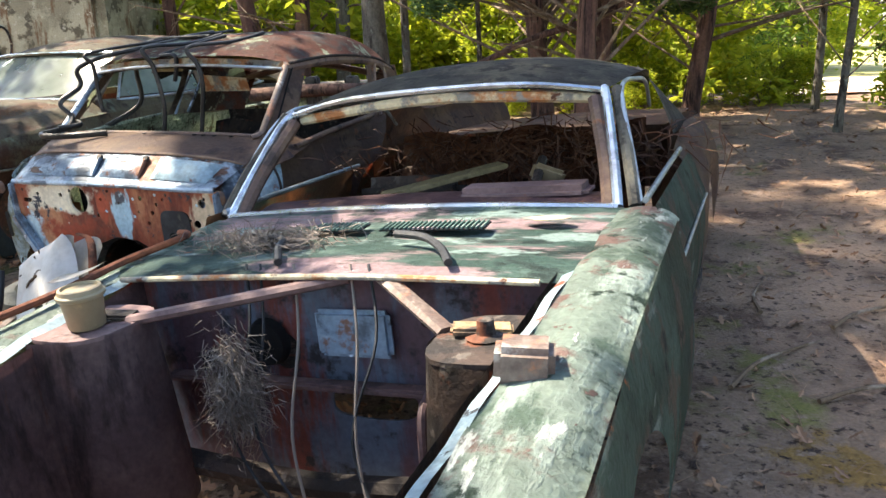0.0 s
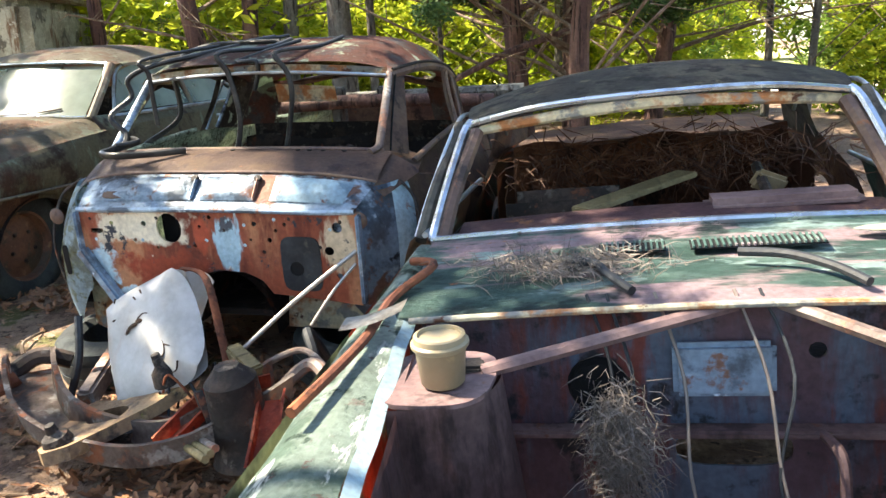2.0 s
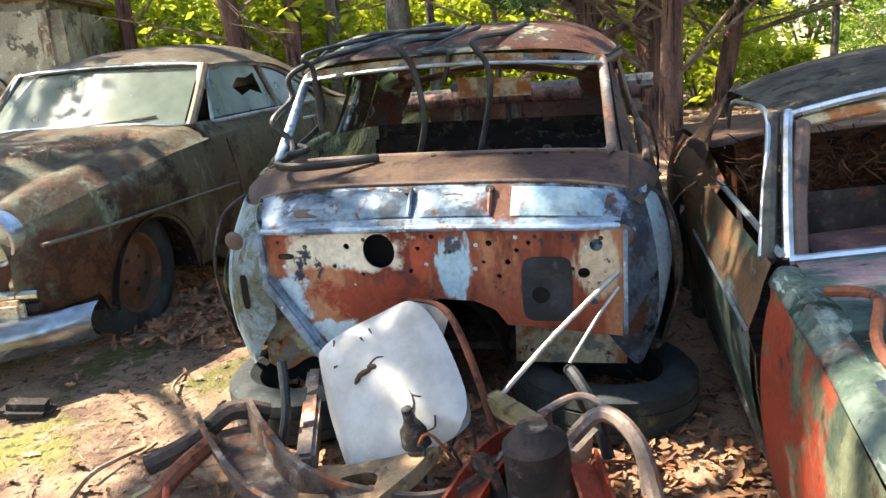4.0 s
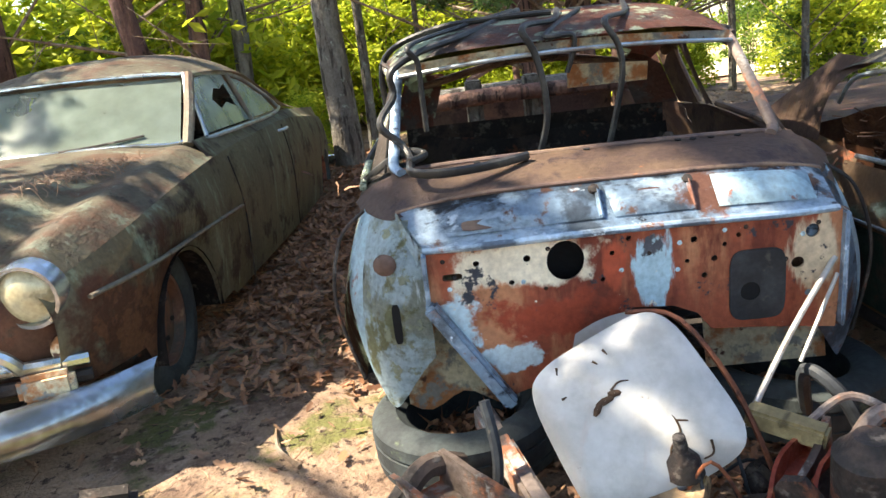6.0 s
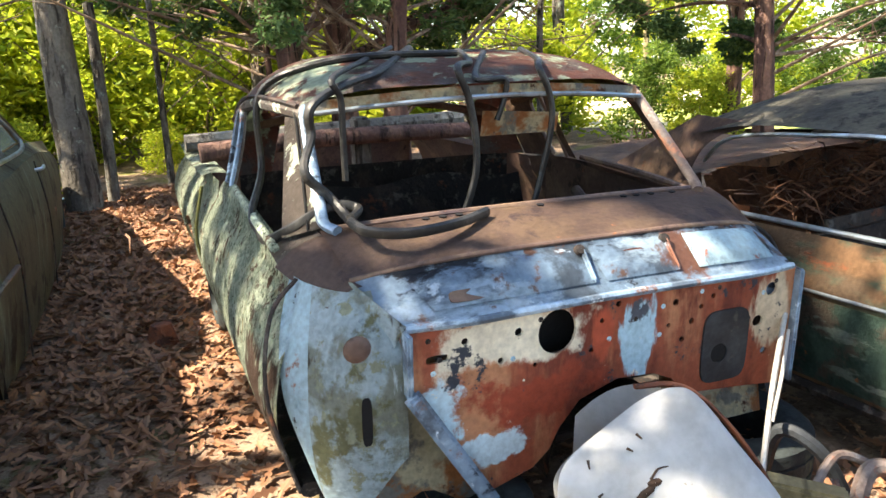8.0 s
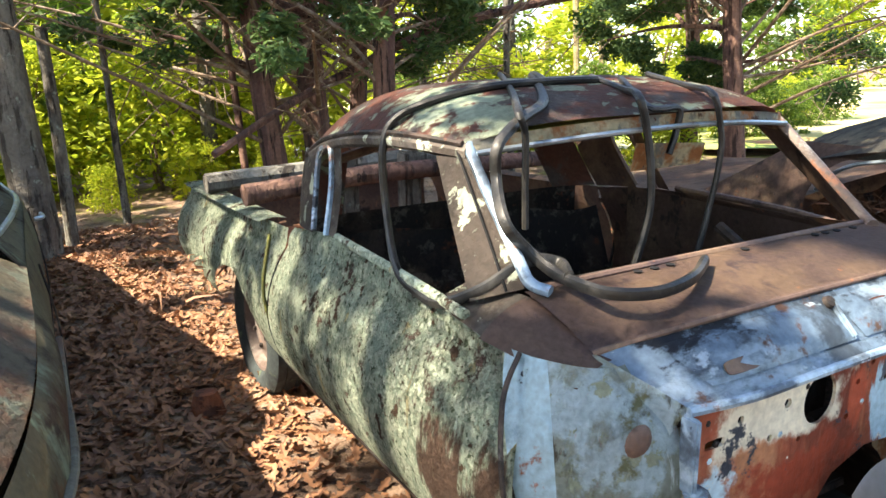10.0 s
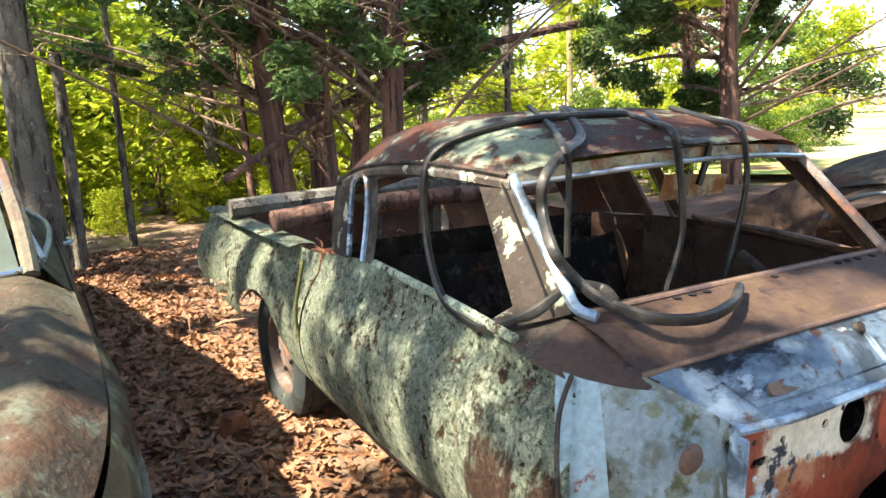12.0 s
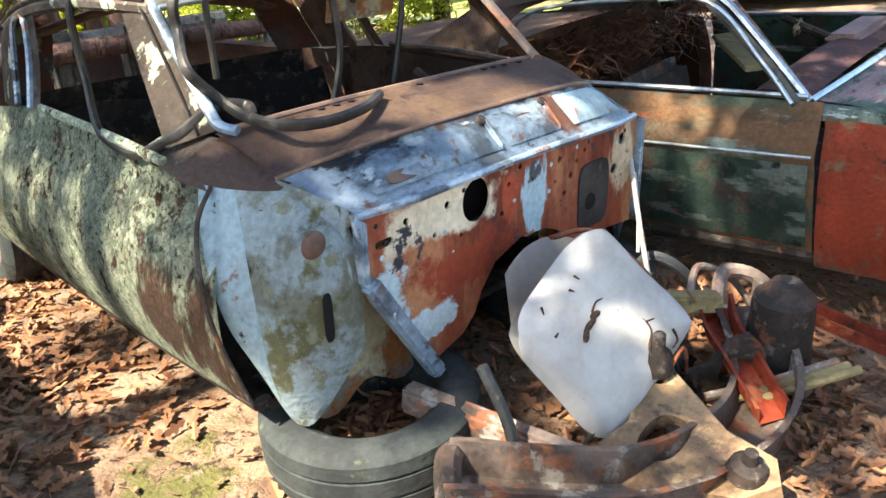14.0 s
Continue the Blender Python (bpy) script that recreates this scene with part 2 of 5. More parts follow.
soil = patchy("forest soil", "806a58", [("927a65", 1.2, .5, .1, None), ("584438", 2.5, .55, .08, None), ("6a6836", 1.1, .62, .05, None), ("56552f", 5, .55, .08, None, (-2.38, 4.25, -0.01), (.38, .3, .3)), ("53532d", 5, .55, .08, None, (-2.92, 4.58, -0.01), (.35, .3, .3)), ("86693a", 5, .58, .06, None, (1.21, 2.16, -0.03), (.25, .25, .3)), ("8d7868", 9, .6, .06, None), ("3f3028", 24, .6, .05, None)], .95, 0, .8, 70, .35)
litter = leafy("dry brown leaves", "a67a5a", "664634", .1)
litter_pale = leafy("pale dry leaves and needles", "a8866a", "6f5240", .1)
# sunlight on the backdrop foliage painted into the leaf colour; leaf_mid is the duller copy
leaf_sunlit = leafy("sunlit yellow green leaves", "c3c63e", "7f9628", .6)
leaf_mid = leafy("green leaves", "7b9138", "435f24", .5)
leaf_cedar = leafy("dark cedar sprays", "5f7640", "34502c", .4)
grass_far = leafy("bright dry grass", "e0dba8", "b9c06a", .3)
# the lane's sunlit brightness is put into this pale colour
sunlit_lane = patchy("pale sunlit lane", "d8cdb8", [("c0b090", .5, .55, .1, None), ("b9764f", .3, .62, .05, None)], .95)
glass_dirty = bpy.data.materials.new("dirty greenish glass")
glass_dirty.use_nodes = True
gN, gL = glass_dirty.node_tree.nodes, glass_dirty.node_tree.links
gb = gN["Principled BSDF"]
gb.inputs["Base Color"].default_value = lin("8d9a90")
gb.inputs["Roughness"].default_value = 0.12
gt = gN.new("ShaderNodeBsdfTransparent")
gt.inputs[0].default_value = (0.75, 0.8, 0.76, 1)
gx = gN.new("ShaderNodeMixShader")
gno = gN.new("ShaderNodeTexNoise")
gno.inputs["Scale"].default_value, gno.inputs["Detail"].default_value = 4.0, 7
gtc = gN.new("ShaderNodeTexCoord")
gL.new(gtc.outputs["Object"], gno.inputs["Vector"])
gmr = gN.new("ShaderNodeMapRange")
gmr.inputs[1].default_value, gmr.inputs[2].default_value, gmr.inputs[3].default_value, gmr.inputs[4].default_value = .35, .65, .45, .85
gL.new(gno.outputs["Fac"], gmr.inputs[0])
gL.new(gmr.outputs[0], gx.inputs[0])
gL.new(gt.outputs[0], gx.inputs[1])
gL.new(gb.outputs[0], gx.inputs[2])
gL.new(gx.outputs[0], gN["Material Output"].inputs[0])


# ---- mesh tools ----
def finish(bm, name, mat, smooth=40):
    me = bpy.data.meshes.new(name)
    bmesh.ops.recalc_face_normals(bm, faces=bm.faces[:]) if len(bm.faces) < 40000 else None
    bm.to_mesh(me)
    bm.free()
    me.materials.append(mat)
    if smooth:
        me.polygons.foreach_set("use_smooth", [True] * len(me.polygons))
        me.set_sharp_from_angle(angle=radians(smooth))
    return me


def part(name, bm, material, parent, label="", smooth=40):
    ob = new(name, finish(bm, name, material, smooth))
    ob.parent = parent
    if label:
        tagged(ob, label)
    return ob


def thing(name, m, label, category, group="", kind=""):
    ob = new(name)
    ob.empty_display_size = 0.2
    ob.matrix_world = m
    return tagged(ob, label, category, group, kind)


def solo(name, bm, mat, m, label, category, group="", kind="", smooth=40):
    ob = new(name, finish(bm, name, mat, smooth))
    ob.matrix_world = m
    return tagged(ob, label, category, group, kind)


def sheet(fn, nu, nv, thick=0.006, bm=None):
    """A curved panel over u, v in 0..1, with thickness."""
    own = bmesh.new()
    g = [[own.verts.new(fn(i / nu, j / nv)) for j in range(nv + 1)] for i in range(nu + 1)]
    for i in range(nu):
        for j in range(nv):
            own.faces.new((g[i][j], g[i + 1][j], g[i + 1][j + 1], g[i][j + 1]))
    if thick:
        bmesh.ops.solidify(own, geom=own.faces[:], thickness=thick)
    return merge(bm, own)


def merge(bm, own):
    if bm is None:
        return own
    me = bpy.data.meshes.new("tmp")
    own.to_mesh(me)
    own.free()
    bm.from_mesh(me)
    bpy.data.meshes.remove(me)
    return bm


def plate(loops, at, thick, bm=None):
    """A flat plate with holes: closed loops of (a, b); at maps (a, b) to a point."""
    own = bmesh.new()
    edges = []
    for lp in loops:
        vs = [own.verts.new(at(a, b)) for a, b in lp]
        edges += [own.edges.new((vs[i], vs[(i + 1) % len(vs)])) for i in range(len(vs))]
    bmesh.ops.triangle_fill(own, use_beauty=True, edges=edges)
    bmesh.ops.recalc_face_normals(own, faces=own.faces[:])
    bmesh.ops.solidify(own, geom=own.faces[:], thickness=thick)
    return merge(bm, own)


def ring(cx, cz, rx, rz, n=20, p=2.0):
    out = []
    for i in range(n):
        a = 2 * math.pi * i / n
        c, s = math.cos(a), math.sin(a)
        out.append((cx + rx * math.copysign(abs(c) ** (2 / p), c), cz + rz * math.copysign(abs(s) ** (2 / p), s)))
    return out


def smooth_path(pts, n=6):
    pts = [Vector(p) for p in pts]
    if len(pts) < 3:
        return pts
    out = []
    for i in range(len(pts) - 1):
        a, b, c, d = pts[max(i - 1, 0)], pts[i], pts[i + 1], pts[min(i + 2, len(pts) - 1)]
        for k in range(n):
            t = k / n
            out.append(0.5 * (2 * b + (c - a) * t + (2 * a - 5 * b + 4 * c - d) * t * t + (3 * b - a - 3 * c + d) * t ** 3))
    return out + [pts[-1]]


def tube(pts, r, n=8, bm=None, flat=1.0, curve=True):
    """A round bar along points; r: a radius, or one at each end."""
    own = bm or bmesh.new()
    pts = smooth_path(pts) if curve else [Vector(p) for p in pts]
    r0, r1 = r if isinstance(r, tuple) else (r, r)
    rings, up = [], Vector((0.13, 0.21, 1)).normalized()
    for i, p in enumerate(pts):
        d = (pts[min(i + 1, len(pts) - 1)] - pts[max(i - 1, 0)]).normalized()
        s = d.cross(up)
        s = s.normalized() if s.length > 1e-4 else Vector((1, 0, 0))
        up = s.cross(d).normalized()
        rr = r0 + (r1 - r0) * i / max(1, len(pts) - 1)
        rings.append([own.verts.new(p + (s * math.cos(2 * math.pi * k / n) + up * (math.sin(2 * math.pi * k / n) * flat)) * rr) for k in range(n)])
    for a, b in zip(rings, rings[1:]):
        for k in range(n):
            own.faces.new((a[k], a[(k + 1) % n], b[(k + 1) % n], b[k]))
    own.faces.new(rings[0][::-1])
    own.faces.new(rings[-1])
    return own


def block(c, s, rot=(0, 0, 0), bevel=0.006, bm=None):
    own = bmesh.new()
    bmesh.ops.create_cube(own, size=1.0, matrix=pose(*c, *rot) @ Matrix.Diagonal((*s, 1)))
    if bevel:
        bmesh.ops.bevel(own, geom=own.edges[:], offset=min(bevel, min(s) * .4), segments=2, affect="EDGES")
    return merge(bm, own)


def lathe(prof, n=32, bm=None, m=None):
    """Turn a profile of (radius, height) about z."""
    own = bm or bmesh.new()
    m = m or Matrix()
    rows = [[own.verts.new(m @ Vector((r * math.cos(2 * math.pi * k / n), r * math.sin(2 * math.pi * k / n), z))) for k in range(n)] for r, z in prof]
    for a, b in zip(rows, rows[1:]):
        for k in range(n):
            own.faces.new((a[k], a[(k + 1) % n], b[(k + 1) % n], b[k]))
    return own


def lerp(y, *pairs):
    """Smooth value at y through (y, value) pairs."""
    if y <= pairs[0][0]:
        return pairs[0][1]
    for (a, p), (b, q) in zip(pairs, pairs[1:]):
        if y <= b:
            i = pairs.index((a, p))
            u = (y - a) / (b - a)
            m0 = (q - pairs[i - 1][1]) / (b - pairs[i - 1][0]) if i else (q - p) / (b - a)
            m1 = (pairs[i + 2][1] - p) / (pairs[i + 2][0] - a) if i + 2 < len(pairs) else (q - p) / (b - a)
            return p * (1 + 2 * u) * (1 - u) ** 2 + m0 * (b - a) * u * (1 - u) ** 2 + q * u * u * (3 - 2 * u) + m1 * (b - a) * u * u * (u - 1)
    return pairs[-1][1]


def straw(c, spread, n, length, thick, rng, droop=0.5, bm=None):
    """A tangle of thin bent stalks."""
    own = bm or bmesh.new()
    for _ in range(n):
        p = Vector(c) + Vector((rng.gauss(0, spread[0]), rng.gauss(0, spread[1]), rng.gauss(0, spread[2])))
        d = Vector((rng.gauss(0, 1), rng.gauss(0, 1), rng.gauss(-droop, .6))).normalized()
        s = d.orthogonal().normalized() * thick
        bend = Vector((rng.gauss(0, .3), rng.gauss(0, .3), rng.gauss(-.2, .3))) * length
        q, e = p + d * length * .5, p + d * length + bend
        a = [own.verts.new(x) for x in (p - s, p + s, q + s, q - s, e)]
        own.faces.new(a[:4])
        own.faces.new((a[3], a[2], a[4]))
    return own


def ground_z(x, y):
    return -0.13 + 0.038 * max(-6, min(y, 9.5)) + 0.018 * max(-6, min(x, 6)) + 0.02 * noise.noise(Vector((x * .6, y * .6, 0))) + .008 * noise.noise(Vector((x * 3, y * 3, 4)))


# ---- ground ----
def spread_axis(lo, hi, step, far):
    a = list(np.arange(lo, hi, step))
    d, left, right = step, [], []
    while not right or right[-1] < far:
        d *= 1.35
        left.append((left[-1] if left else lo) - d)
        right.append((right[-1] if right else a[-1]) + d)
    return left[::-1] + a + right


bm = bmesh.new()
xs, ys = spread_axis(-7, 6, .12, 400), spread_axis(-2, 11, .12, 400)
gv = [[bm.verts.new((x, y, ground_z(x, y))) for y in ys] for x in xs]
for i in range(len(xs) - 1):
    for j in range(len(ys) - 1):
        bm.faces.new((gv[i][j], gv[i + 1][j], gv[i + 1][j + 1], gv[i][j + 1]))
solo("ground", bm, soil, Matrix(), "brown forest soil with moss patches and leaf litter", "ground", kind="structure", smooth=180)


# ---- wheels ----
def tyre_prof(R, w):
    return [(R * .62, -w * .38), (R * .72, -w * .5), (R * .9, -w * .48), (R * .985, -w * .36), (R, -w * .18), (R * .985, -w * .17), (R * .985, -w * .13), (R, -w * .12), (R, w * .12), (R * .985, w * .13), (R * .985, w * .17), (R, w * .18), (R * .985, w * .36), (R * .9, w * .48), (R * .72, w * .5), (R * .62, w * .38), (R * .6, 0), (R * .62, -w * .38)]


def wheel(parent, c, R, w, rimmat, side, ry=90):
    m = pose(*c, 0, ry, 0)
    ty = part("wheel", lathe(tyre_prof(R, w), 40, None, m), tyre_rubber, parent, "weathered black road wheel")
    s = side
    rim = lathe([(R * .62, s * w * .36), (R * .58, s * w * .34), (R * .55, s * w * .1), (R * .4, s * w * .12), (R * .34, s * w * .22), (R * .2, s * w * .24), (R * .1, s * w * .26), (.001, s * w * .27)], 32, None, m)
    part("rim", rim, rimmat, ty, "rusted steel rim")
    for k in range(5):
        a = 2 * math.pi * k / 5
        part("lug_nut", block(m @ Vector((math.cos(a) * R * .27, math.sin(a) * R * .27, s * w * .25)), (.02, .02, .02), (0, 0, 0), .004), dark_steel, ty)


# ---- pickup without its front end ----
truck = thing("utility_pickup", pose(-1.589, 3.579, 0, 4, 0, -22.8), "rusted lichen-covered car-based pickup stripped of its front end", "pickup truck")
# firewall with its holes
holes = [ring(-.137, .642, .056, .062, 24), ring(-.474, .626, .03, .011, 12, 4), ring(.585, .655, .021, .021, 12), ring(.545, .56, .02, .018, 12)]
rng = random.Random(5)
for hx, hz, hr in [(-.40, .66, .01), (-.3, .59, .009), (-.25, .66, .012), (-.03, .57, .008), (0, .65, .008), (.24, .665, .011), (.3, .6, .01), (.33, .64, .008), (.27, .55, .009), (.22, .6, .007), (.37, .665, .008), (.58, .46, .012), (-.2, .56, .007), (.05, .69, .009), (-.46, .42, .012)]:
    holes.append(ring(hx, hz, hr, hr, 8))
fw = [(-.545, .71), (-.2, .712), (.2, .712), (.67, .71), (.672, .5), (.665, .34), (.48, .36), (.29, .375), (.25, .43), (.18, .462), (.06, .47), (-.06, .43), (-.12, .36), (-.15, .3), (-.2, .255), (-.33, .215), (-.44, .38), (-.548, .545)]
firewall = part("firewall", plate([fw] + holes, lambda a, b: (a, 0, b), .008), fire_rust, truck, "firewall of orange rust and flaking pale paint")
cover = part("rubber_cover", plate([ring(.426, .505, .083, .112, 32, 5), ring(.405, .485, .03, .03, 16)], lambda a, b: (a, -.014, b), .012), black_rubber, firewall, "black rubber pedal cover plate")
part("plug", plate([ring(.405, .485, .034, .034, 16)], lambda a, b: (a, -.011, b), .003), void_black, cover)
# added black sheet stands for the shade behind the wiring hole
part("wiring_hole_shade", block((-.1, .09, .64), (.25, .01, .2), (0, 0, 0), 0), void_black, firewall)
for k in range(16):
    x, z = rng.uniform(-.5, .62), rng.uniform(.56, .695)
    part("bolt", lathe([(.001, 0), (.008, 0), (.008, .006), (.001, .009)], 6, None, pose(x, -.002, z, 90, 0, 0)), dark_steel if k % 2 else pale_blue, firewall)
# flanges of the firewall
part("edge_flange", block((-.552, -.012, .625), (.014, .05, .17)), blue_worn, firewall)
part("edge_flange", block((.676, -.012, .53), (.014, .05, .36)), blue_worn, firewall)
part("diagonal_brace", block((-.44, -.03, .375), (.045, .05, .42), (0, -32, 0), .01), blue_worn, firewall, "blue grey diagonal brace")
part("toe_board", sheet(lambda u, v: (-.66 + .36 * u, .1 + .04 * v, .16 + .42 * v - .03 * math.sin(u * 9) * (1 - v)), 10, 8), cream_rust, truck, "cream toe board with rust")
part("toe_board", sheet(lambda u, v: (.3 + .38 * u, .07 + .05 * v, .2 + .2 * v), 10, 8), cream_rust, truck, "cream toe board with rust")
part("transmission_tunnel", sheet(lambda u, v: (.07 + .2 * math.cos(math.pi * (1 - u)), .03 + v * 1.0, .18 + .27 * math.sin(math.pi * u)), 14, 6), dark_steel, truck)
# cowl: front strip, stamped panels, brown top
def ridge(u):
    """Crest between the cowl's front strip and its top, with a point in front of it along the bead."""
    a = abs(2 * u - 1)
    return Vector((-.63 + 1.32 * u, .105 + .09 * a ** 4, .846 - .06 * a ** 4)), Vector((-.552 + 1.21 * u, -.028 + .03 * a ** 8, .722 + .012 * (1 - a * a)))


def cowl_at(u, v):
    top, low = ridge(u)
    a = abs(2 * u - 1)
    if v <= 0:
        return low + (top - low) * (1 + v)
    rear = Vector((-.65 + 1.345 * u, .365 + .05 * a * a, .89 - .024 * a * a))
    return top + (rear - top) * v + Vector((0, 0, .01 * math.sin(math.pi * v)))


part("cowl_front", sheet(lambda u, v: cowl_at(u, v - 1), 36, 8), blue_worn, truck, "cowl strip of worn blue paint")
cowl = part("cowl_top", sheet(lambda u, v: cowl_at(u, max(v, .001)), 36, 12), cowl_brown, truck, "dull brown cowl top")
part("cowl_bead", tube([ridge(k / 8)[1] + Vector((0, -.006, -.006)) for k in range(9)], .011), blue_worn, truck)
part("cowl_ridge", tube([ridge(k / 8)[0] for k in range(9)], .008), rust_brown, truck)


def strip_panel(x0, x1, mat, lab):
    def fn(u, v):
        p = cowl_at(((x0 + (x1 - x0) * u) + .6) / 1.27, -.8 + .66 * v)
        k = .012 * min(1, 7 * min(u, 1 - u), 4 * min(v, 1 - v))
        return p + Vector((0, -.75 * k - .003, .66 * k + .003))
    part("stamped_panel", sheet(fn, 16, 8, .004), mat, truck, lab)


strip_panel(-.5, -.03, blue_worn, "raised blue stamped panel")
strip_panel(.0, .25, blue_worn, "central stamped latch panel")
strip_panel(.31, .61, pale_blue, "raised pale blue stamped panel")
for hx, hw, mat in ((.12, .036, brown_rust), (-.4, .05, rust_brown)):
    c = cowl_at((hx + .6) / 1.27, -.42 if hx > 0 else -.66) + Vector((0, -.011, .01))
    part("latch_hole", plate([ring(0, 0, hw, .016, 16, 4)], lambda a, b: (c.x + a, c.y + .68 * b, c.z + .73 * b), .004), mat, truck)
for hx in (-.03, .24):
    c = cowl_at((hx + .6) / 1.27, -.5) + Vector((0, -.006, .006))
    part("latch_bracket", block(c, (.014, .018, .1), (-45, 0, 0), .006), blue_worn, truck)
    c = cowl_at((hx + .6) / 1.27, -.22) + Vector((0, -.006, .006))
    part("latch_bolt", lathe([(.001, .012), (.014, .01), (.017, 0)], 10, None, pose(*c, 45, 0, 0)), dark_steel, truck)
for hx in (-.36, -.31, -.26, .0, .3, .35, .41, .5):
    c = cowl_at((hx + .65) / 1.345, .9)
    part("cowl_hole", lathe([(.001, 0), (.010, 0), (.012, .004), (.001, .005)], 10, None, pose(*c)), void_black, cowl)


# hinge pillars each side of the firewall
def pillar(s, mat):
    zb, zt = (.17, .775) if s < 0 else (.2, .775)

    def fn(u, v):
        k = v ** 3
        return (s * (.55 + .25 * u ** .8 - .07 * k * u - .05 * (1 - v) ** 5 * u) + (.0 if s < 0 else .015), .0 + .12 * u ** 1.5 - .03 * math.sin(math.pi * u) * math.sin(math.pi * v) + .15 * v ** 6 * (1 - u) + .15 * v * v * u * u, zb + (zt - zb) * v + (1 - v) * (.2 * (1 - min(1, u * 1.5)) ** 1.2 + .12 * max(0, u - .72) ** 2 * 9))
    p = part("hinge_pillar", sheet(fn, 16, 20, .008), mat, truck, "hinge pillar of pale blue paint with moss")
    part("pillar_rim", sheet(lambda u, v: tuple(Vector(fn(.9 + .24 * u, v)) + Vector((0, -.012 * math.sin(math.pi * u) + .03 * u * u, 0))), 6, 20, .01), pale_blue, p, "pale rounded rim")
    k = 0 if s < 0 else .03
    part("cowl_shoulder", sheet(lambda u, v: (s * (.6 + .03 * u + (.1 + .05 * u) * v) + k, .16 + .25 * u, .78 + .075 * u - (.045 + .03 * u) * v * v), 10, 8, .008), cowl_brown, p, "rusty cowl shoulder")
    part("belt_ledge", sheet(lambda u, v: (s * (.645 + .125 * v) + k * (1 - u), .4 + .24 * u, .856 - .012 * u - (.075 - .03 * u) * v), 8, 6, .008), post_mix if s < 0 else rust_brown, p)
    part("corner_gusset", sheet(lambda u, v: tuple(Vector((s * (.55 + .08 * v) + k, .0 + .19 * v * v, .722 + .066 * v)).lerp(Vector((s * (.575 + .125 * v) + k, .02 + .2 * v, .66 + .09 * v)), u)), 6, 8, .008), mat, p, "mossy corner of the cowl")
    part("door_jamb", sheet(lambda u, v: (s * (.72 - .04 * v), .16 + .08 * u + .12 * v * v, .24 + .5 * v), 4, 8, .01), rust_brown, p)
    part("pillar_slot", plate([ring(s * .655, .49, .013, .065, 14, 4)], lambda a, b: (a, -.002, b), .004), void_black, p)
    part("hinge_mount", lathe([(.001, 0), (.035, 0), (.03, .006), (.012, .01), (.001, .01)], 16, None, pose(s * .67, .01, .68, 90, 0, 0)), rust_brown, p)


pillar(-1, pillar_mix)
pillar(1, blue_worn)


def side_x(z, top):
    t = max(0, min(1, (z - .2) / (top - .2)))
    return .79 + .075 * math.sin(math.pi * min(1, t * 1.15)) ** .8 - .035 * t ** 3


def belt(y):
    return lerp(y, (.15, .75), (.34, .778), (.62, .808), (1.3, .812), (1.55, .79), (1.79, .755), (2.1, .735), (3.0, .69), (3.45, .665))


def arch(y, c, r, z0, zc):
    d = abs(y - c)
    return z0 if d >= r else max(z0, zc + math.sqrt(r * r - d * d))


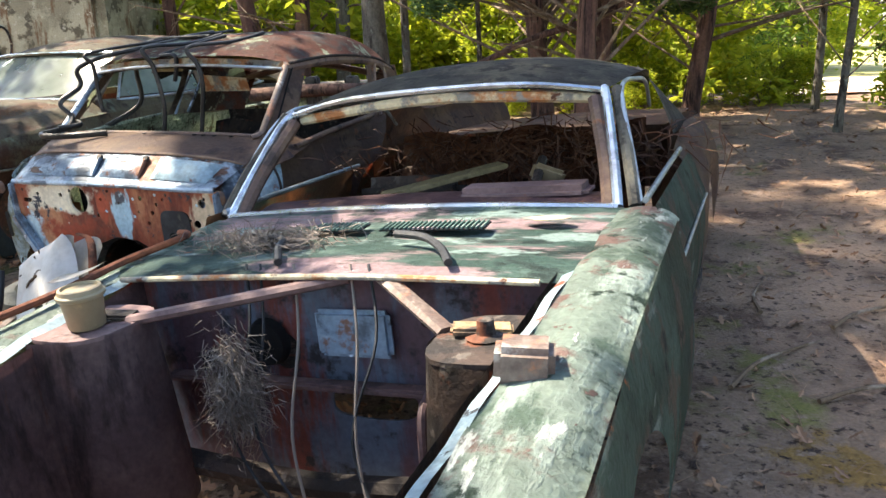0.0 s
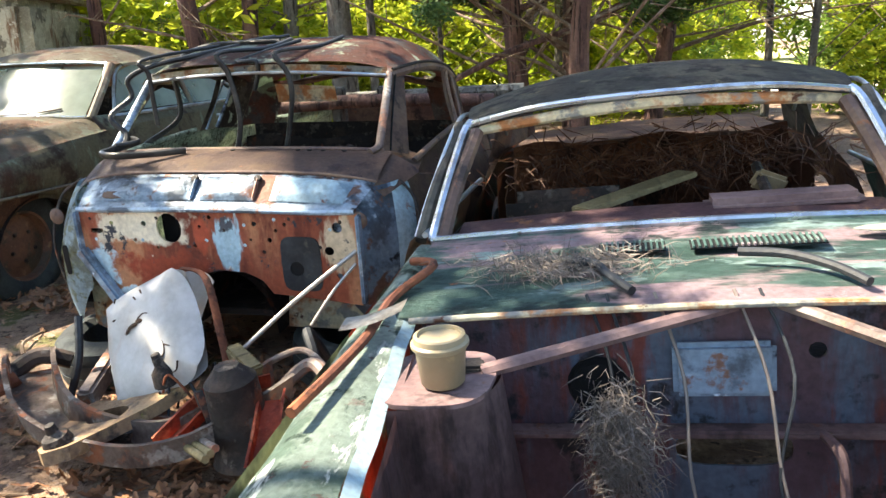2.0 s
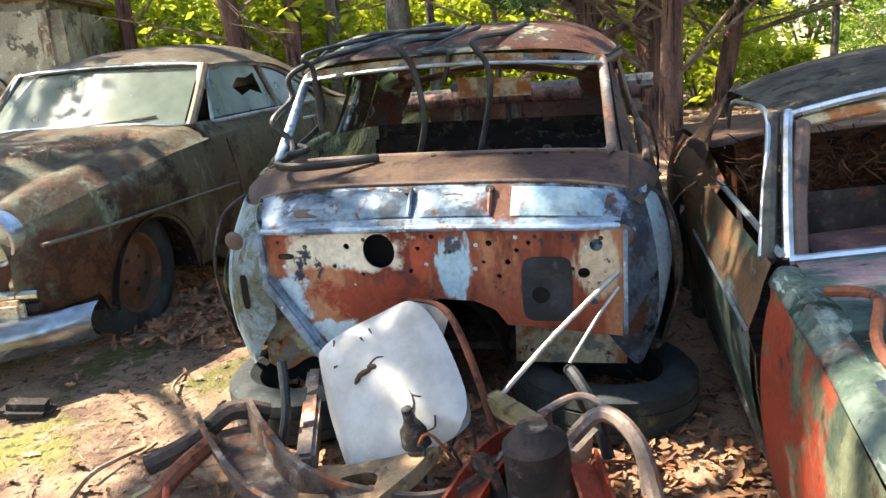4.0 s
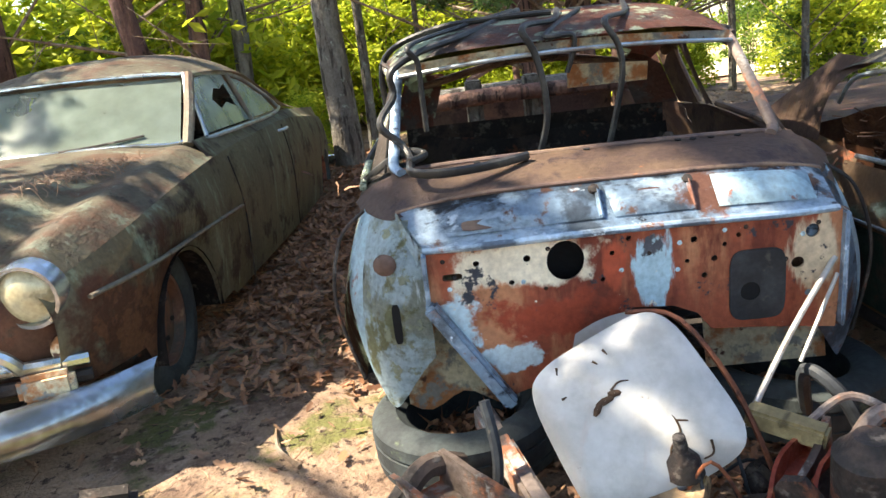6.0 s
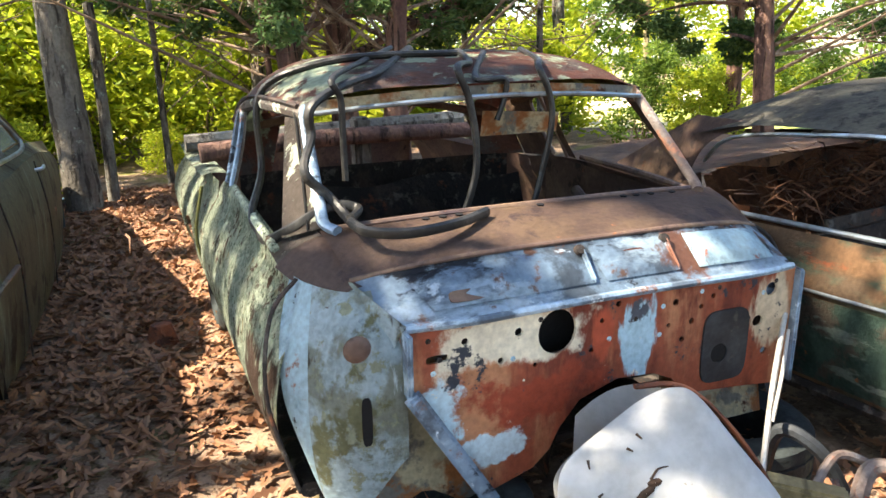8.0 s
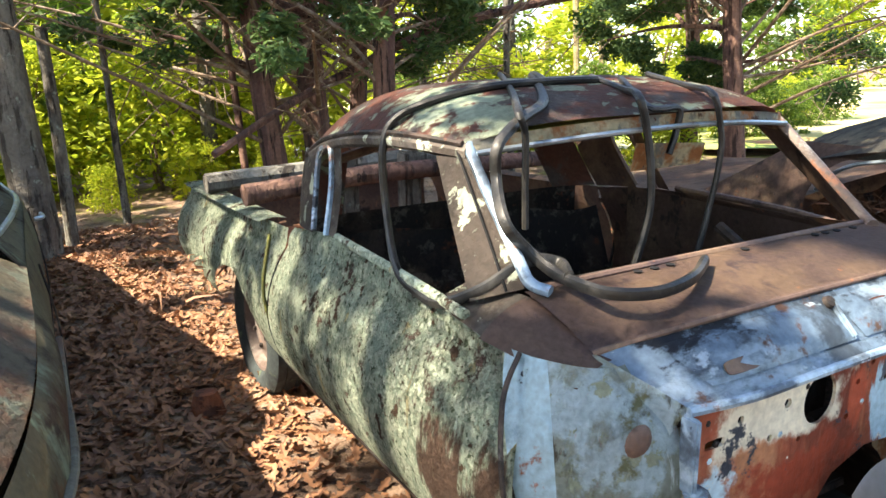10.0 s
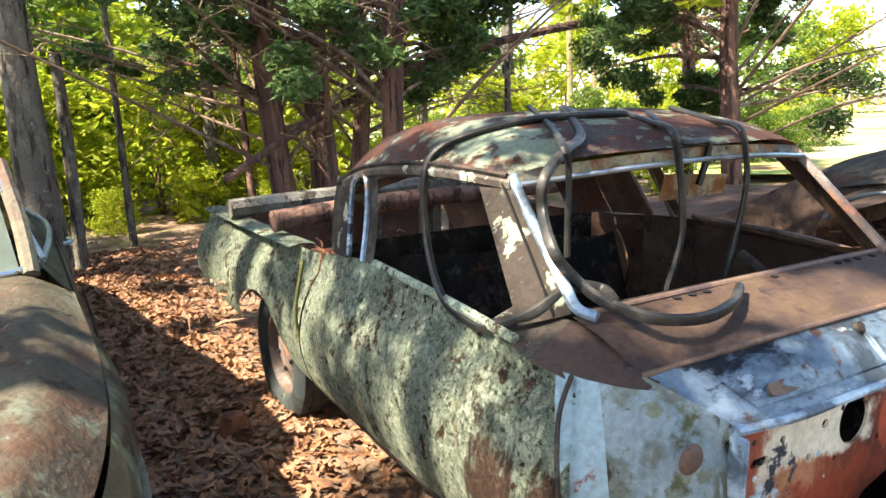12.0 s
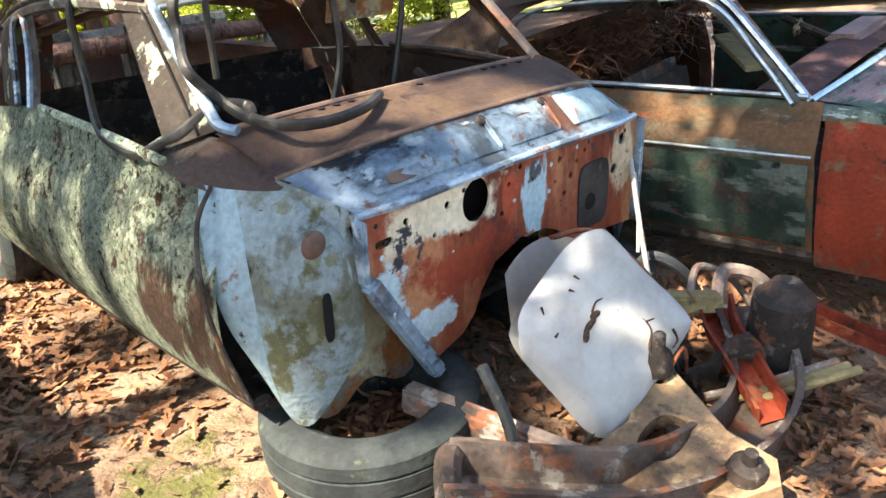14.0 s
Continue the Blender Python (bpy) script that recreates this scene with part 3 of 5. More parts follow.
for s in (-1, 1):
    mat = lichen if s < 0 else rust_brown
    def door_fn(u, v, s=s):
        y = .155 + 1.62 * u + .15 * v * v * (1 - u) ** 3
        zt, zb = belt(y), .235 - .0 * u
        z = zb + (zt - zb) * v
        return (s * (side_x(z, zt) - .02 * (1 - u) ** 6 - .02 * max(0, v - .95) * 20), y, z)
    d = part("door", sheet(door_fn, 40, 24, .012), mat, truck, "lichen-crusted door" if s < 0 else "rusted door")
    part("door_sill_trim", tube([(s * .76, .5, .805), (s * .765, .8, .822), (s * .755, 1.3, .822)], .014), mat, d)
    part("door_gap", tube([(s * .80, .15, .24), (s * .862, .18, .5), (s * .83, .24, .7), (s * .745, .3, .775)], .006), dark_steel, truck)

    def quarter_fn(u, v, s=s):
        y = 1.79 + 1.69 * u
        zt = belt(y)
        zb = arch(y, 2.33, .42, .22, .06)
        zb = max(zb, .235)
        z = zb + (zt - zb) * v
        return (s * (side_x(z, zt) - .06 * max(0, u - .6) ** 1.5), y + .04 * v * u, z)
    part("bed_side", sheet(quarter_fn, 60, 20, .012), mat, truck, "lichen-crusted bed side" if s < 0 else "rusted bed side")
    part("bed_rail", sheet(lambda u, v, s=s: (s * (.81 - .05 * max(0, u - .5) - .12 * v), 2.0 + 1.5 * u, belt(2.0 + 1.5 * u) + .004 + .01 * math.sin(v * 3)), 16, 4), mat, truck)
    part("rocker", tube([(s * .77, .16, .235), (s * .78, .9, .225), (s * .78, 1.8, .23)], .03, 8, None, .8), dark_steel, truck)
    part("gap_moss", tube([(s * .80, 1.78, .25), (s * .872, 1.782, .5), (s * .83, 1.785, .74)], .007), moss_dark if s < 0 else dark_steel, truck)
    # greenhouse posts
    part("windshield_post", tube([(s * .61, .37, .872), (s * .635, .415, .885), (s * .632, .47, .93), (s * .608, .7, 1.13), (s * .59, .735, 1.165)], .019, 10, None, .75), blue_worn if s < 0 else frame_grey, truck, "worn blue windshield post" if s < 0 else "rusted windshield post")
    part("pillar_skin", sheet(lambda u, v, s=s: (s * (.64 - .03 * v + (.095 - .07 * v) * u), .43 + .31 * v + (.09 + .03 * v) * u, .868 + .3 * v - (.04 - .015 * v) * u), 5, 14, .014), post_mix if s < 0 else rust_brown, truck, "flaking windshield pillar")
    part("pillar_gap", tube([(s * .672, .46, .86), (s * .655, .56, .96), (s * .625, .76, 1.155)], .004, 6), void_black, truck)
    part("centre_post", sheet(lambda u, v, s=s: (s * (.748 - .088 * v - .012 * math.sin(math.pi * v)), 1.335 + .13 * v + .06 * u, .81 + .3 * v), 4, 10, .04), post_mix if s < 0 else rust_brown, truck, "rusted post behind the door")
    part("window_frame", tube([(s * .752, 1.41, .805), (s * .70, 1.47, .96), (s * .668, 1.54, 1.07), (s * .665, 1.6, 1.075), (s * .672, 1.64, 1.045), (s * .70, 1.61, .95), (s * .75, 1.53, .8)], .011, 6), blue_worn if s < 0 else rust_brown, truck, "pale quarter window frame")
    part("roof_rail", tube([(s * .6, .73, 1.15), (s * .655, 1.0, 1.155), (s * .66, 1.3, 1.13), (s * .652, 1.55, 1.09), (s * .65, 1.75, 1.03)], .024, 8), post_mix if s < 0 else rust_brown, truck)
    part("rain_gutter", tube([(s * .62, .74, 1.172), (s * .672, 1.0, 1.178), (s * .678, 1.3, 1.152), (s * .668, 1.6, 1.1), (s * .665, 1.8, 1.02)], .008, 6), dark_steel, truck)

    def cpil(u, v, s=s):
        y0 = lerp(v, (0, 1.53), (.5, 1.585), (.85, 1.63), (1, 1.58))
        y1 = lerp(v, (0, 1.76), (.5, 1.83), (1, 1.87))
        return (s * (.752 - .085 * v - .03 * u * u), y0 + (y1 - y0) * u, .79 + .28 * v - .03 * u * v - .02 * u * (1 - v))
    part("rear_quarter_pillar", sheet(cpil, 10, 12, .02), post_mix if s < 0 else rust_brown, truck, "curved rear roof pillar with lichen")
    part("rear_corner", sheet(lambda u, v, s=s: (s * (.72 - .085 * v - .2 * u), 1.77 + .1 * v + .06 * math.sin(u * 1.5), .77 + .25 * v), 6, 8, .015), lichen_roof, truck, "rounded rear cab corner")
    wheel(truck, (s * .7, 2.33, .175), .315, .17, frame_grey, s, 90)


def roof_fn(u, v):
    y = .68 + 1.24 * u
    e = lerp(y, (.68, 1.17), (1.07, 1.18), (1.47, 1.125), (1.75, 1.05), (1.92, .96))
    mid = lerp(y, (.68, 1.228), (.8, 1.267), (1.0, 1.295), (1.3, 1.3), (1.6, 1.262), (1.8, 1.19), (1.92, 1.07))
    hw = lerp(y, (.68, .605), (.85, .645), (1.3, .67), (1.7, .66), (1.92, .6))
    q = 2 * v - 1
    return (hw * q, y - .07 * (1 - q * q) * (1 - u) ** 2 + .05 * q ** 4 * (1 - u) ** 3, e + (mid - e) * (1 - abs(q) ** 5))


part("roof", sheet(roof_fn, 26, 30, .016), lichen_roof, truck, "red rusted roof with lichen patches")
part("headliner", sheet(lambda u, v: tuple(Vector(roof_fn(.04 + .5 * u, .06 + .88 * v)) - Vector((0, 0, .028 + .02 * math.sin(u * 5 + v * 9)))), 14, 14, .006), headliner, truck, "sagging mossy headliner")
part("windshield_header", sheet(lambda u, v: ((-.6 + 1.2 * u), .712 - .085 * math.sin(math.pi * u) + .012 * v, 1.142 + .042 * v + .036 * math.sin(math.pi * u)), 20, 4, .02), cream_rust, truck, "cream windshield header with rust")
part("windshield_gutter", tube([(-.6, .7, 1.15), (-.3, .628, 1.178), (0, .608, 1.187), (.3, .628, 1.178), (.6, .7, 1.15)], .008), trim_metal, truck)
part("windshield_sill", tube([(-.61, .41, .868), (-.3, .375, .886), (.35, .375, .886), (.66, .41, .868)], .01), cowl_brown, truck)
part("cab_back", sheet(lambda u, v: (-.66 + 1.32 * u, 1.84, .25 + .52 * v), 8, 6, .02), dark_steel, truck)
part("rear_window_bar", tube([(-.58, 1.9, .96), (0, 1.93, 1.05), (.58, 1.9, .96)], .02), rust_brown, truck)
part("bed_floor", block((0, 2.75, .34), (1.46, 1.4, .03), (0, 0, 0), .004), brown_rust, truck)
part("cab_floor", block((0, 1.1, .22), (1.5, 1.9, .03), (0, 0, 0), .004), dark_steel, truck)
part("tailgate", sheet(lambda u, v: (-.74 + 1.48 * u, 3.46 + .03 * math.sin(v * 3), .3 + .34 * v), 10, 8, .03), rust_brown, truck)
part("dashboard", sheet(lambda u, v: (-.62 + 1.26 * u, .42 + .16 * v, .87 - .03 * v - .14 * v ** 4), 16, 8, .02), dark_steel, truck)
seat = part("seat_back", sheet(lambda u, v: (-.62 + 1.24 * u, 1.5 + .14 * v, .36 + .36 * v + .02 * math.sin(u * 12)), 20, 8, .1), dark_steel, truck, "dark torn bench seat back")
part("seat_cushion", block((0, 1.2, .36), (1.24, .5, .16), (6, 0, 0), .05), dark_steel, truck)
part("sun_visor", sheet(lambda u, v: (.02 + .3 * u, .78 + .02 * v, 1.12 - .02 * u - .09 * v + .02 * u * v), 10, 6, .02), cream_rust, truck, "loose pale sun visor")
part("steering_column", tube([(.38, .3, .6), (.38, .75, .82)], .02), dark_steel, truck)
part("inner_door_panel", sheet(lambda u, v: (.72, .35 + 1.2 * u, .3 + .5 * v), 6, 6, .01), rust_brown, truck)

# rubber hoses thrown over the roof, one mesh each
def on_roof(x, y, up=.014):
    u = max(0, min(1, (y - .68) / 1.24))
    q = max(-1, min(1, x / abs(roof_fn(u, 1)[0])))
    return (x, y, roof_fn(u, (q + 1) / 2)[2] + up)


def hose(pts, r=.011):
    solo("rubber_hose", tube([on_roof(*p) if len(p) == 2 else p for p in pts], r, 8, None, .8), hose_rubber, truck.matrix_world, "black ribbed hose draped over the pickup roof", "hose", "hoses on the pickup")


hose([(-0.003, 0.947), (-0.21, 0.956), (-0.402, 0.965), (-0.56, 1.02), (-0.655, 1.068, 1.207), (-0.69, 1.075, 1.116), (-0.69, 1.059, 0.928), (-0.765, 0.85, 0.83), (-0.765, 0.731, 0.796), (-0.765, 0.609, 0.802), (-0.71, 0.514, 0.853), (-0.639, 0.482, 0.9), (-0.578, 0.468, 0.92), (-0.529, 0.439, 0.91), (-0.579, 0.345, 0.91)], 0.015)
hose([(-0.2, 0.95), (-0.12, 1.122), (-0.348, 0.761), (-0.511, 0.64, 1.234), (-0.617, 0.58, 1.182), (-0.62, 0.58, 1.097), (-0.669, 0.47, 1.022), (-0.605, 0.47, 0.948), (-0.576, 0.408, 0.905), (-0.577, 0.317, 0.9), (-0.561, 0.224, 0.9), (-0.467, 0.176, 0.9), (-0.325, 0.213, 0.9), (-0.197, 0.296, 0.9)], 0.016)
hose([(-0.122, 1.311), (-0.371, 0.88), (-0.544, 0.6, 1.261), (-0.522, 0.6, 1.202), (-0.52, 0.6, 1.083), (-0.518, 0.6, 0.961)], 0.011)
hose([(0.027, 1.006), (-0.019, 0.805), (-0.152, 0.6, 1.279), (-0.115, 0.6, 1.189), (-0.089, 0.6, 1.056), (-0.091, 0.6, 0.937), (-0.138, 0.6, 0.788)], 0.013)
hose([(0.1, 0.947), (-0.071, 0.641), (0.019, 0.62, 1.237), (0.02, 0.62, 1.178), (-0.005, 0.62, 1.109)], 0.012)
hose([(0.289, 1.025), (0.245, 0.809), (0.129, 0.6, 1.274), (0.173, 0.6, 1.187), (0.184, 0.6, 1.082), (0.146, 0.6, 0.907), (0.112, 0.6, 0.783)], 0.012)


# ---- green coupe without its hood ----
coupe = thing("green_coupe", pose(-.095, 2.455, 0, 0, -4.1, -21.6), "dark green stripped coupe with open engine bay and no glass", "car")


def fender(s):
    out = .885 if s > 0 else .77
    inn = lambda y: lerp(y, (-1.75, .665), (-.65, .69), (0, .70)) if s > 0 else lerp(y, (-1.75, .5), (-.65, .615), (0, .675))
    top = lambda y: lerp(y, (-1.75, .66), (-1.2, .7), (-.6, .745), (0, .765)) if s > 0 else lerp(y, (-1.75, .62), (-1.2, .66), (-.6, .72), (0, .755))

    def topf(u, v):
        y = -1.75 + 1.72 * u
        a, b = inn(y), out - .02
        w = .01 * noise.noise(Vector((y * 6, s, 0))) * (1 - v) * 2
        return (s * (a + w + (b - a) * v), y, top(y) + .012 * math.sin(math.pi * v) - .03 * v ** 4 + .006 * noise.noise(Vector((y * 5, v * 3, s))))
    f = part("fender_top", sheet(topf, 40, 12, .006), green_top, coupe, "fender top of faded green paint")

    def sidef(u, v):
        y = -1.75 + 1.68 * u
        zb = max(.2, arch(y, -1.05, .36, .2, .2))
        z = zb + (top(y) - .02 - zb) * v
        return (s * (out - .02 + .035 * math.sin(math.pi * min(1, (z - .15) / .55)) ** .7), y, z)
    part("fender_side", sheet(sidef, 48, 16, .006), green_paint if s > 0 else fender_mix, coupe, "green fender side" if s > 0 else "grey green fender side with red primer")
    # inner flange, pale flaking rim and apron
    part("fender_flange", sheet(lambda u, v: (s * (inn(-1.7 + 1.1 * u) + .0 - .028 * v), -1.7 + 1.1 * u, top(-1.7 + 1.1 * u) + .004 - .012 * v + .004 * math.sin(u * 31)), 30, 3, .005), pale_blue, f, "flaking pale flange")

    def apron(u, v):
        y = -1.72 + 1.14 * u
        return (s * (inn(y) - .045 - .06 * v ** 2 * 3 * .3), y, top(y) - .01 - .5 * v)
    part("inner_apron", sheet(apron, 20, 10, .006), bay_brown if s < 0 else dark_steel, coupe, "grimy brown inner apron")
    x0 = s * (.36 if s < 0 else .5)

    def tower(u, v):
        a = math.pi * u
        return (s * (inn(-.85) - .04) - s * (.2 * math.sin(a) ** .6) * (1 + .25 * v), -.86 - .15 * math.cos(a) * (1 + .1 * v), .675 - .5 * v)
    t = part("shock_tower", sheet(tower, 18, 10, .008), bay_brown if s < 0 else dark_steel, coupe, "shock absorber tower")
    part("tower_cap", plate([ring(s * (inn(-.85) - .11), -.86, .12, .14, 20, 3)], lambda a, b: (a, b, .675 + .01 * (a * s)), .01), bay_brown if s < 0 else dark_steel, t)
    part("cap_bolt", lathe([(.001, .03), (.018, .03), (.02, 0), (.045, -.005)], 10, None, pose(s * (inn(-.85) - .12), -.86, .69)), dark_steel, t)
    part("cap_bracket", block((s * (inn(-.85) - .14), -.83, .688), (.13, .06, .016), (0, 6, 20), .006), tan_steel if s > 0 else dark_steel, t)
    part("brace_bar", tube([(.17 + s * .05, -.61, .728), (.47 if s > 0 else -.4, -.83, .675)], .026, 8, None, .6), frame_grey if s > 0 else bay_brown, coupe, "dented steel brace bar")
    return inn, top


innR, topR = fender(1)
fender(-1)
# cowl panel with vents
cw = part("cowl_panel", sheet(lambda u, v: ((-.68 + 1.39 * u), -.62 + .61 * v - .03 * math.sin(math.pi * u) * (1 - v) + .012 * (1 - v) ** 4 * noise.noise(Vector((u * 14, 0, 0))), .722 + .045 * v + .018 * math.sin(math.pi * u) + .012 * math.sin(v * 8) * (1 - v)), 40, 16, .006), green_cowl, coupe, "green cowl panel with pink primer patches")
for x0, x1 in ((-.17, .0), (.06, .38)):
    # black strip paints the shade between the vent slats
    part("vent_shade", block(((x0 + x1) / 2, -.27, .779), (x1 - x0, .07, .004), (4, 0, 0), 0), void_black, cw)
    n = int((x1 - x0) / .014)
    for k in range(n):
        part("vent_slat", block((x0 + (k + .5) * (x1 - x0) / n, -.27, .784), (.005, .072, .006), (4, 0, 0), 0), green_cowl, cw)
for a, b, c in ((.16, .34, .5), (-.28, -.14, 0)):
    part("wiper_hose", tube([(a, -.4, .79), (a + .1, -.44, .79), (b, -.52, .78), (b + .05, -.6, .765)], .011), black_rubber, cw)
part("rust_spot", plate([ring(.53, -.2, .07, .028, 18, 1.6)], lambda a, b: (a, b, .783), .003), cream_rust, cw)
part("cowl_lip", tube([(-.6, -.635, .722), (-.2, -.65, .738), (.2, -.65, .742), (.62, -.635, .728)], .008), cream_rust, cw)
part("firewall", plate([[(-.6, .12), (.62, .12), (.64, .715), (-.62, .715)], ring(-.14, .5, .05, .055, 18), ring(.5, .46, .05, .06, 18), ring(.02, .55, .015, .015, 10), ring(.3, .6, .02, .02, 10), ring(.12, .36, .13, .045, 20, 3)], lambda a, b: (a, -.56, b), .008), patchy("blue and rust firewall", "566272", [("57434a", 4, .5, .06, V), ("6f3a33", 5, .57, .05, V), ("2a2a2e", 8, .58, .05, None)], .6, 0, .25), coupe, "grimy blue and rust engine firewall")
part("firewall_shelf", block((.02, -.59, .42), (1.1, .05, .02)), bay_brown, coupe)
part("heater_box", block((.1, -.585, .57), (.22, .03, .13), (0, 0, 0), .012), blue_worn, coupe)
part("firewall_cover", lathe([(.001, .03), (.06, .026), (.07, 0)], 20, None, pose(-.18, -.57, .53, 90, 0, 0)), void_black, coupe)
part("cross_member", tube([(-.4, -.75, .25), (0, -.72, .2), (.45, -.75, .25)], .035), dark_steel, coupe)
part("front_support", block((.03, -1.74, .42), (1.2, .03, .4)), bay_brown, coupe)
part("bay_pipe", tube([(.3, -.6, .42), (.32, -.7, .4), (.32, -.72, .2)], .012), bay_brown, coupe)
# windshield surround
hwb, hwt = .69, .6
part("windshield_trim", tube([(-hwb, 0, .765), (-.35, -.035, .785), (0, -.045, .79), (.35, -.035, .785), (hwb, 0, .765)], .014), chrome, coupe, "bright windshield base trim")
part("windshield_trim", tube([(-hwt, .36, 1.085), (-.35, .32, 1.125), (0, .31, 1.135), (.35, .32, 1.125), (hwt, .36, 1.085)], .013), chrome, coupe, "bright windshield header trim")
for s in (-1, 1):
    part("windshield_post", tube([(s * hwb, .005, .765), (s * .665, .12, .88), (s * .62, .3, 1.05), (s * hwt, .37, 1.09)], .016), chrome, coupe, "bright windshield post trim")
    part("post_inner", tube([(s * (hwb - .03), .03, .76), (s * .635, .14, .88), (s * .575, .33, 1.06)], .024), rust_brown, coupe)
    part("post_outer", tube([(s * (hwb + .045), .03, .76), (s * .70, .16, .9), (s * .64, .38, 1.085)], .02), roof_grey, coupe)
    part("side_trim", tube([(s * (hwb + .06), .04, .77), (s * .715, .16, .9), (s * .655, .38, 1.085), (s * .66, .7, 1.1), (s * .63, 1.15, 1.06), (s * .62, 1.32, .95)], .008), trim_metal, coupe)
    # door, quarter
    ox = .86 if s > 0 else .8

    def cdoor(u, v, s=s, ox=ox):
        y, z = -.06 + 1.12 * u, .25 + .53 * v
        return (s * (ox - .04 + .03 * math.sin(math.pi * v) + .02 * max(0, 1 - abs(z - .61) * 14) - .05 * max(0, v - .8) ** 2 * 8), y, z)
    d = part("door", sheet(cdoor, 24, 24, .02), door_mix if s < 0 else green_paint, coupe, "door of rust, bare metal and green paint")
    part("lower_door_skin", sheet(lambda u, v, s=s, ox=ox: (s * (ox - .028 + .03 * math.sin(math.pi * .64 * v)), -.04 + 1.08 * u, .27 + .31 * v), 14, 8, .004), green_paint, d, "dark green lower door skin")
    part("crease_trim", tube([(s * (ox + .008), -.05, .61), (s * (ox + .008), .5, .605), (s * (ox + .008), 1.05, .6)], .006), trim_metal, d)
    part("door_sill_trim", tube([(s * (ox - .09), .0, .785), (s * (ox - .09), .5, .79), (s * (ox - .09), 1.04, .79)], .01), trim_metal, d)
    part("rocker", tube([(s * (ox - .06), -.1, .23), (s * (ox - .05), 1.1, .22)], .03), dark_steel, coupe)

    def cq(u, v, s=s, ox=ox):
        y = 1.075 + 1.75 * u
        zb = max(.24, arch(y, 1.75, .36, .24, .22))
        zt = lerp(y, (1.07, .78), (1.5, .84), (1.9, .83), (2.9, .76))
        z = zb + (zt - zb) * v
        return (s * (ox - .03 + .03 * math.sin(math.pi * v) - .09 * v ** 4 - .12 * max(0, u - .5) ** 2), y, z)
    part("rear_quarter", sheet(cq, 44, 16, .01), door_mix if s < 0 else rust_brown, coupe, "rusted rear quarter panel")

    def cp(u, v, s=s):
        y0 = lerp(v, (0, 1.3), (.4, 1.32), (.8, 1.22), (1, 1.0))
        y1 = lerp(v, (0, 2.05), (1, 1.42))
        return (s * (.72 - .1 * v - .06 * u * v), y0 + (y1 - y0) * u, .82 + .3 * v + .03 * u * v - .02 * u)
    part("rear_roof_pillar", sheet(cp, 12, 12, .02), roof_grey if s > 0 else rust_brown, coupe, "broad rear roof pillar")
    wheel(coupe, (s * .7, 1.75, .24), .3, .17, brown_rust, s)
    part("inner_quarter", sheet(lambda u, v, s=s: (s * (.66 - .02 * v), 1.05 + .7 * u, .3 + .5 * v), 6, 6, .02), nest_mat, coupe)


def croof(u, v):
    y = .33 + 1.2 * u
    e = lerp(y, (.33, 1.09), (.7, 1.12), (1.1, 1.11), (1.53, 1.03))
    mid = lerp(y, (.33, 1.14), (.6, 1.2), (.9, 1.215), (1.2, 1.2), (1.53, 1.12))
    hw = lerp(y, (.33, .61), (.7, .66), (1.1, .65), (1.53, .6))
    q = 2 * v - 1
    return (hw * q, y + .035 * q * q * (1 - 2 * u), e + (mid - e) * (1 - abs(q) ** 2.4))


part("roof", sheet(croof, 22, 26, .02), roof_grey, coupe, "grey weathered vinyl roof")
part("header_lining", tube([(-.57, .38, 1.065), (0, .34, 1.105), (.57, .38, 1.065)], .02), cream_rust, coupe)
part("rear_deck", sheet(lambda u, v: (-.66 + 1.32 * u, 1.55 + 1.3 * v, .84 - .04 * v + .02 * math.sin(math.pi * u)), 10, 8, .01), rust_brown, coupe)
part("tail_panel", block((0, 2.84, .55), (1.4, .03, .46)), rust_brown, coupe)
part("cabin_floor", block((0, .9, .22), (1.4, 2.1, .03), (0, 0, 0), .004), dark_steel, coupe)
part("dash_pad", sheet(lambda u, v: (-.62 + 1.26 * u, .03 + .26 * v, .755 + .02 * math.sin(u * 3.1) + .03 * math.sin(v * 2) - .1 * v ** 6), 20, 8, .02), patchy("faded purple brown dash", "5d464a", [("7a5d58", 5, .55, .06, None), ("93694e", 9, .62, .04, None)], .75), coupe, "faded purple brown dashboard")
part("dash_hump", block((.36, .18, .79), (.44, .14, .05), (0, 0, 0), .02), bay_brown, coupe)
part("rear_seat", sheet(lambda u, v: (-.6 + 1.2 * u, 1.15 + .2 * v, .4 + .48 * v + .02 * math.sin(u * 14)), 24, 12, .12), patchy("rotted brown seat", "4d3020", [("6b4630", 5, .52, .08, None), ("2b1a12", 9, .58, .06, None)], .95, 0, .8), coupe, "rotted brown rear seat")
part("front_seat", block((-.32, .75, .52), (.5, .12, .5), (-12, 0, 0), .05), dark_steel, coupe)
part("steering_column", tube([(.36, .2, .72), (.34, .5, .85)], .018), dark_steel, coupe)
part("seat_stuffing", straw((.05, 1.08, .82), (.38, .1, .06), 700, .12, .003, random.Random(2)), nest_mat, coupe, "shredded brown stuffing")["kind"] = "stuff"
solo("board", block((-.06, .52, .785), (.5, .1, .02), (0, -6, 40), .004), wood_grey, coupe.matrix_world, "weathered grey board lying inside the coupe", "board")
solo("cardboard_piece", block((.37, .44, .8), (.12, .03, .07), (22, 24, 20), .012), cup_paper, coupe.matrix_world, "torn tan cardboard piece on the dashboard", "cardboard")

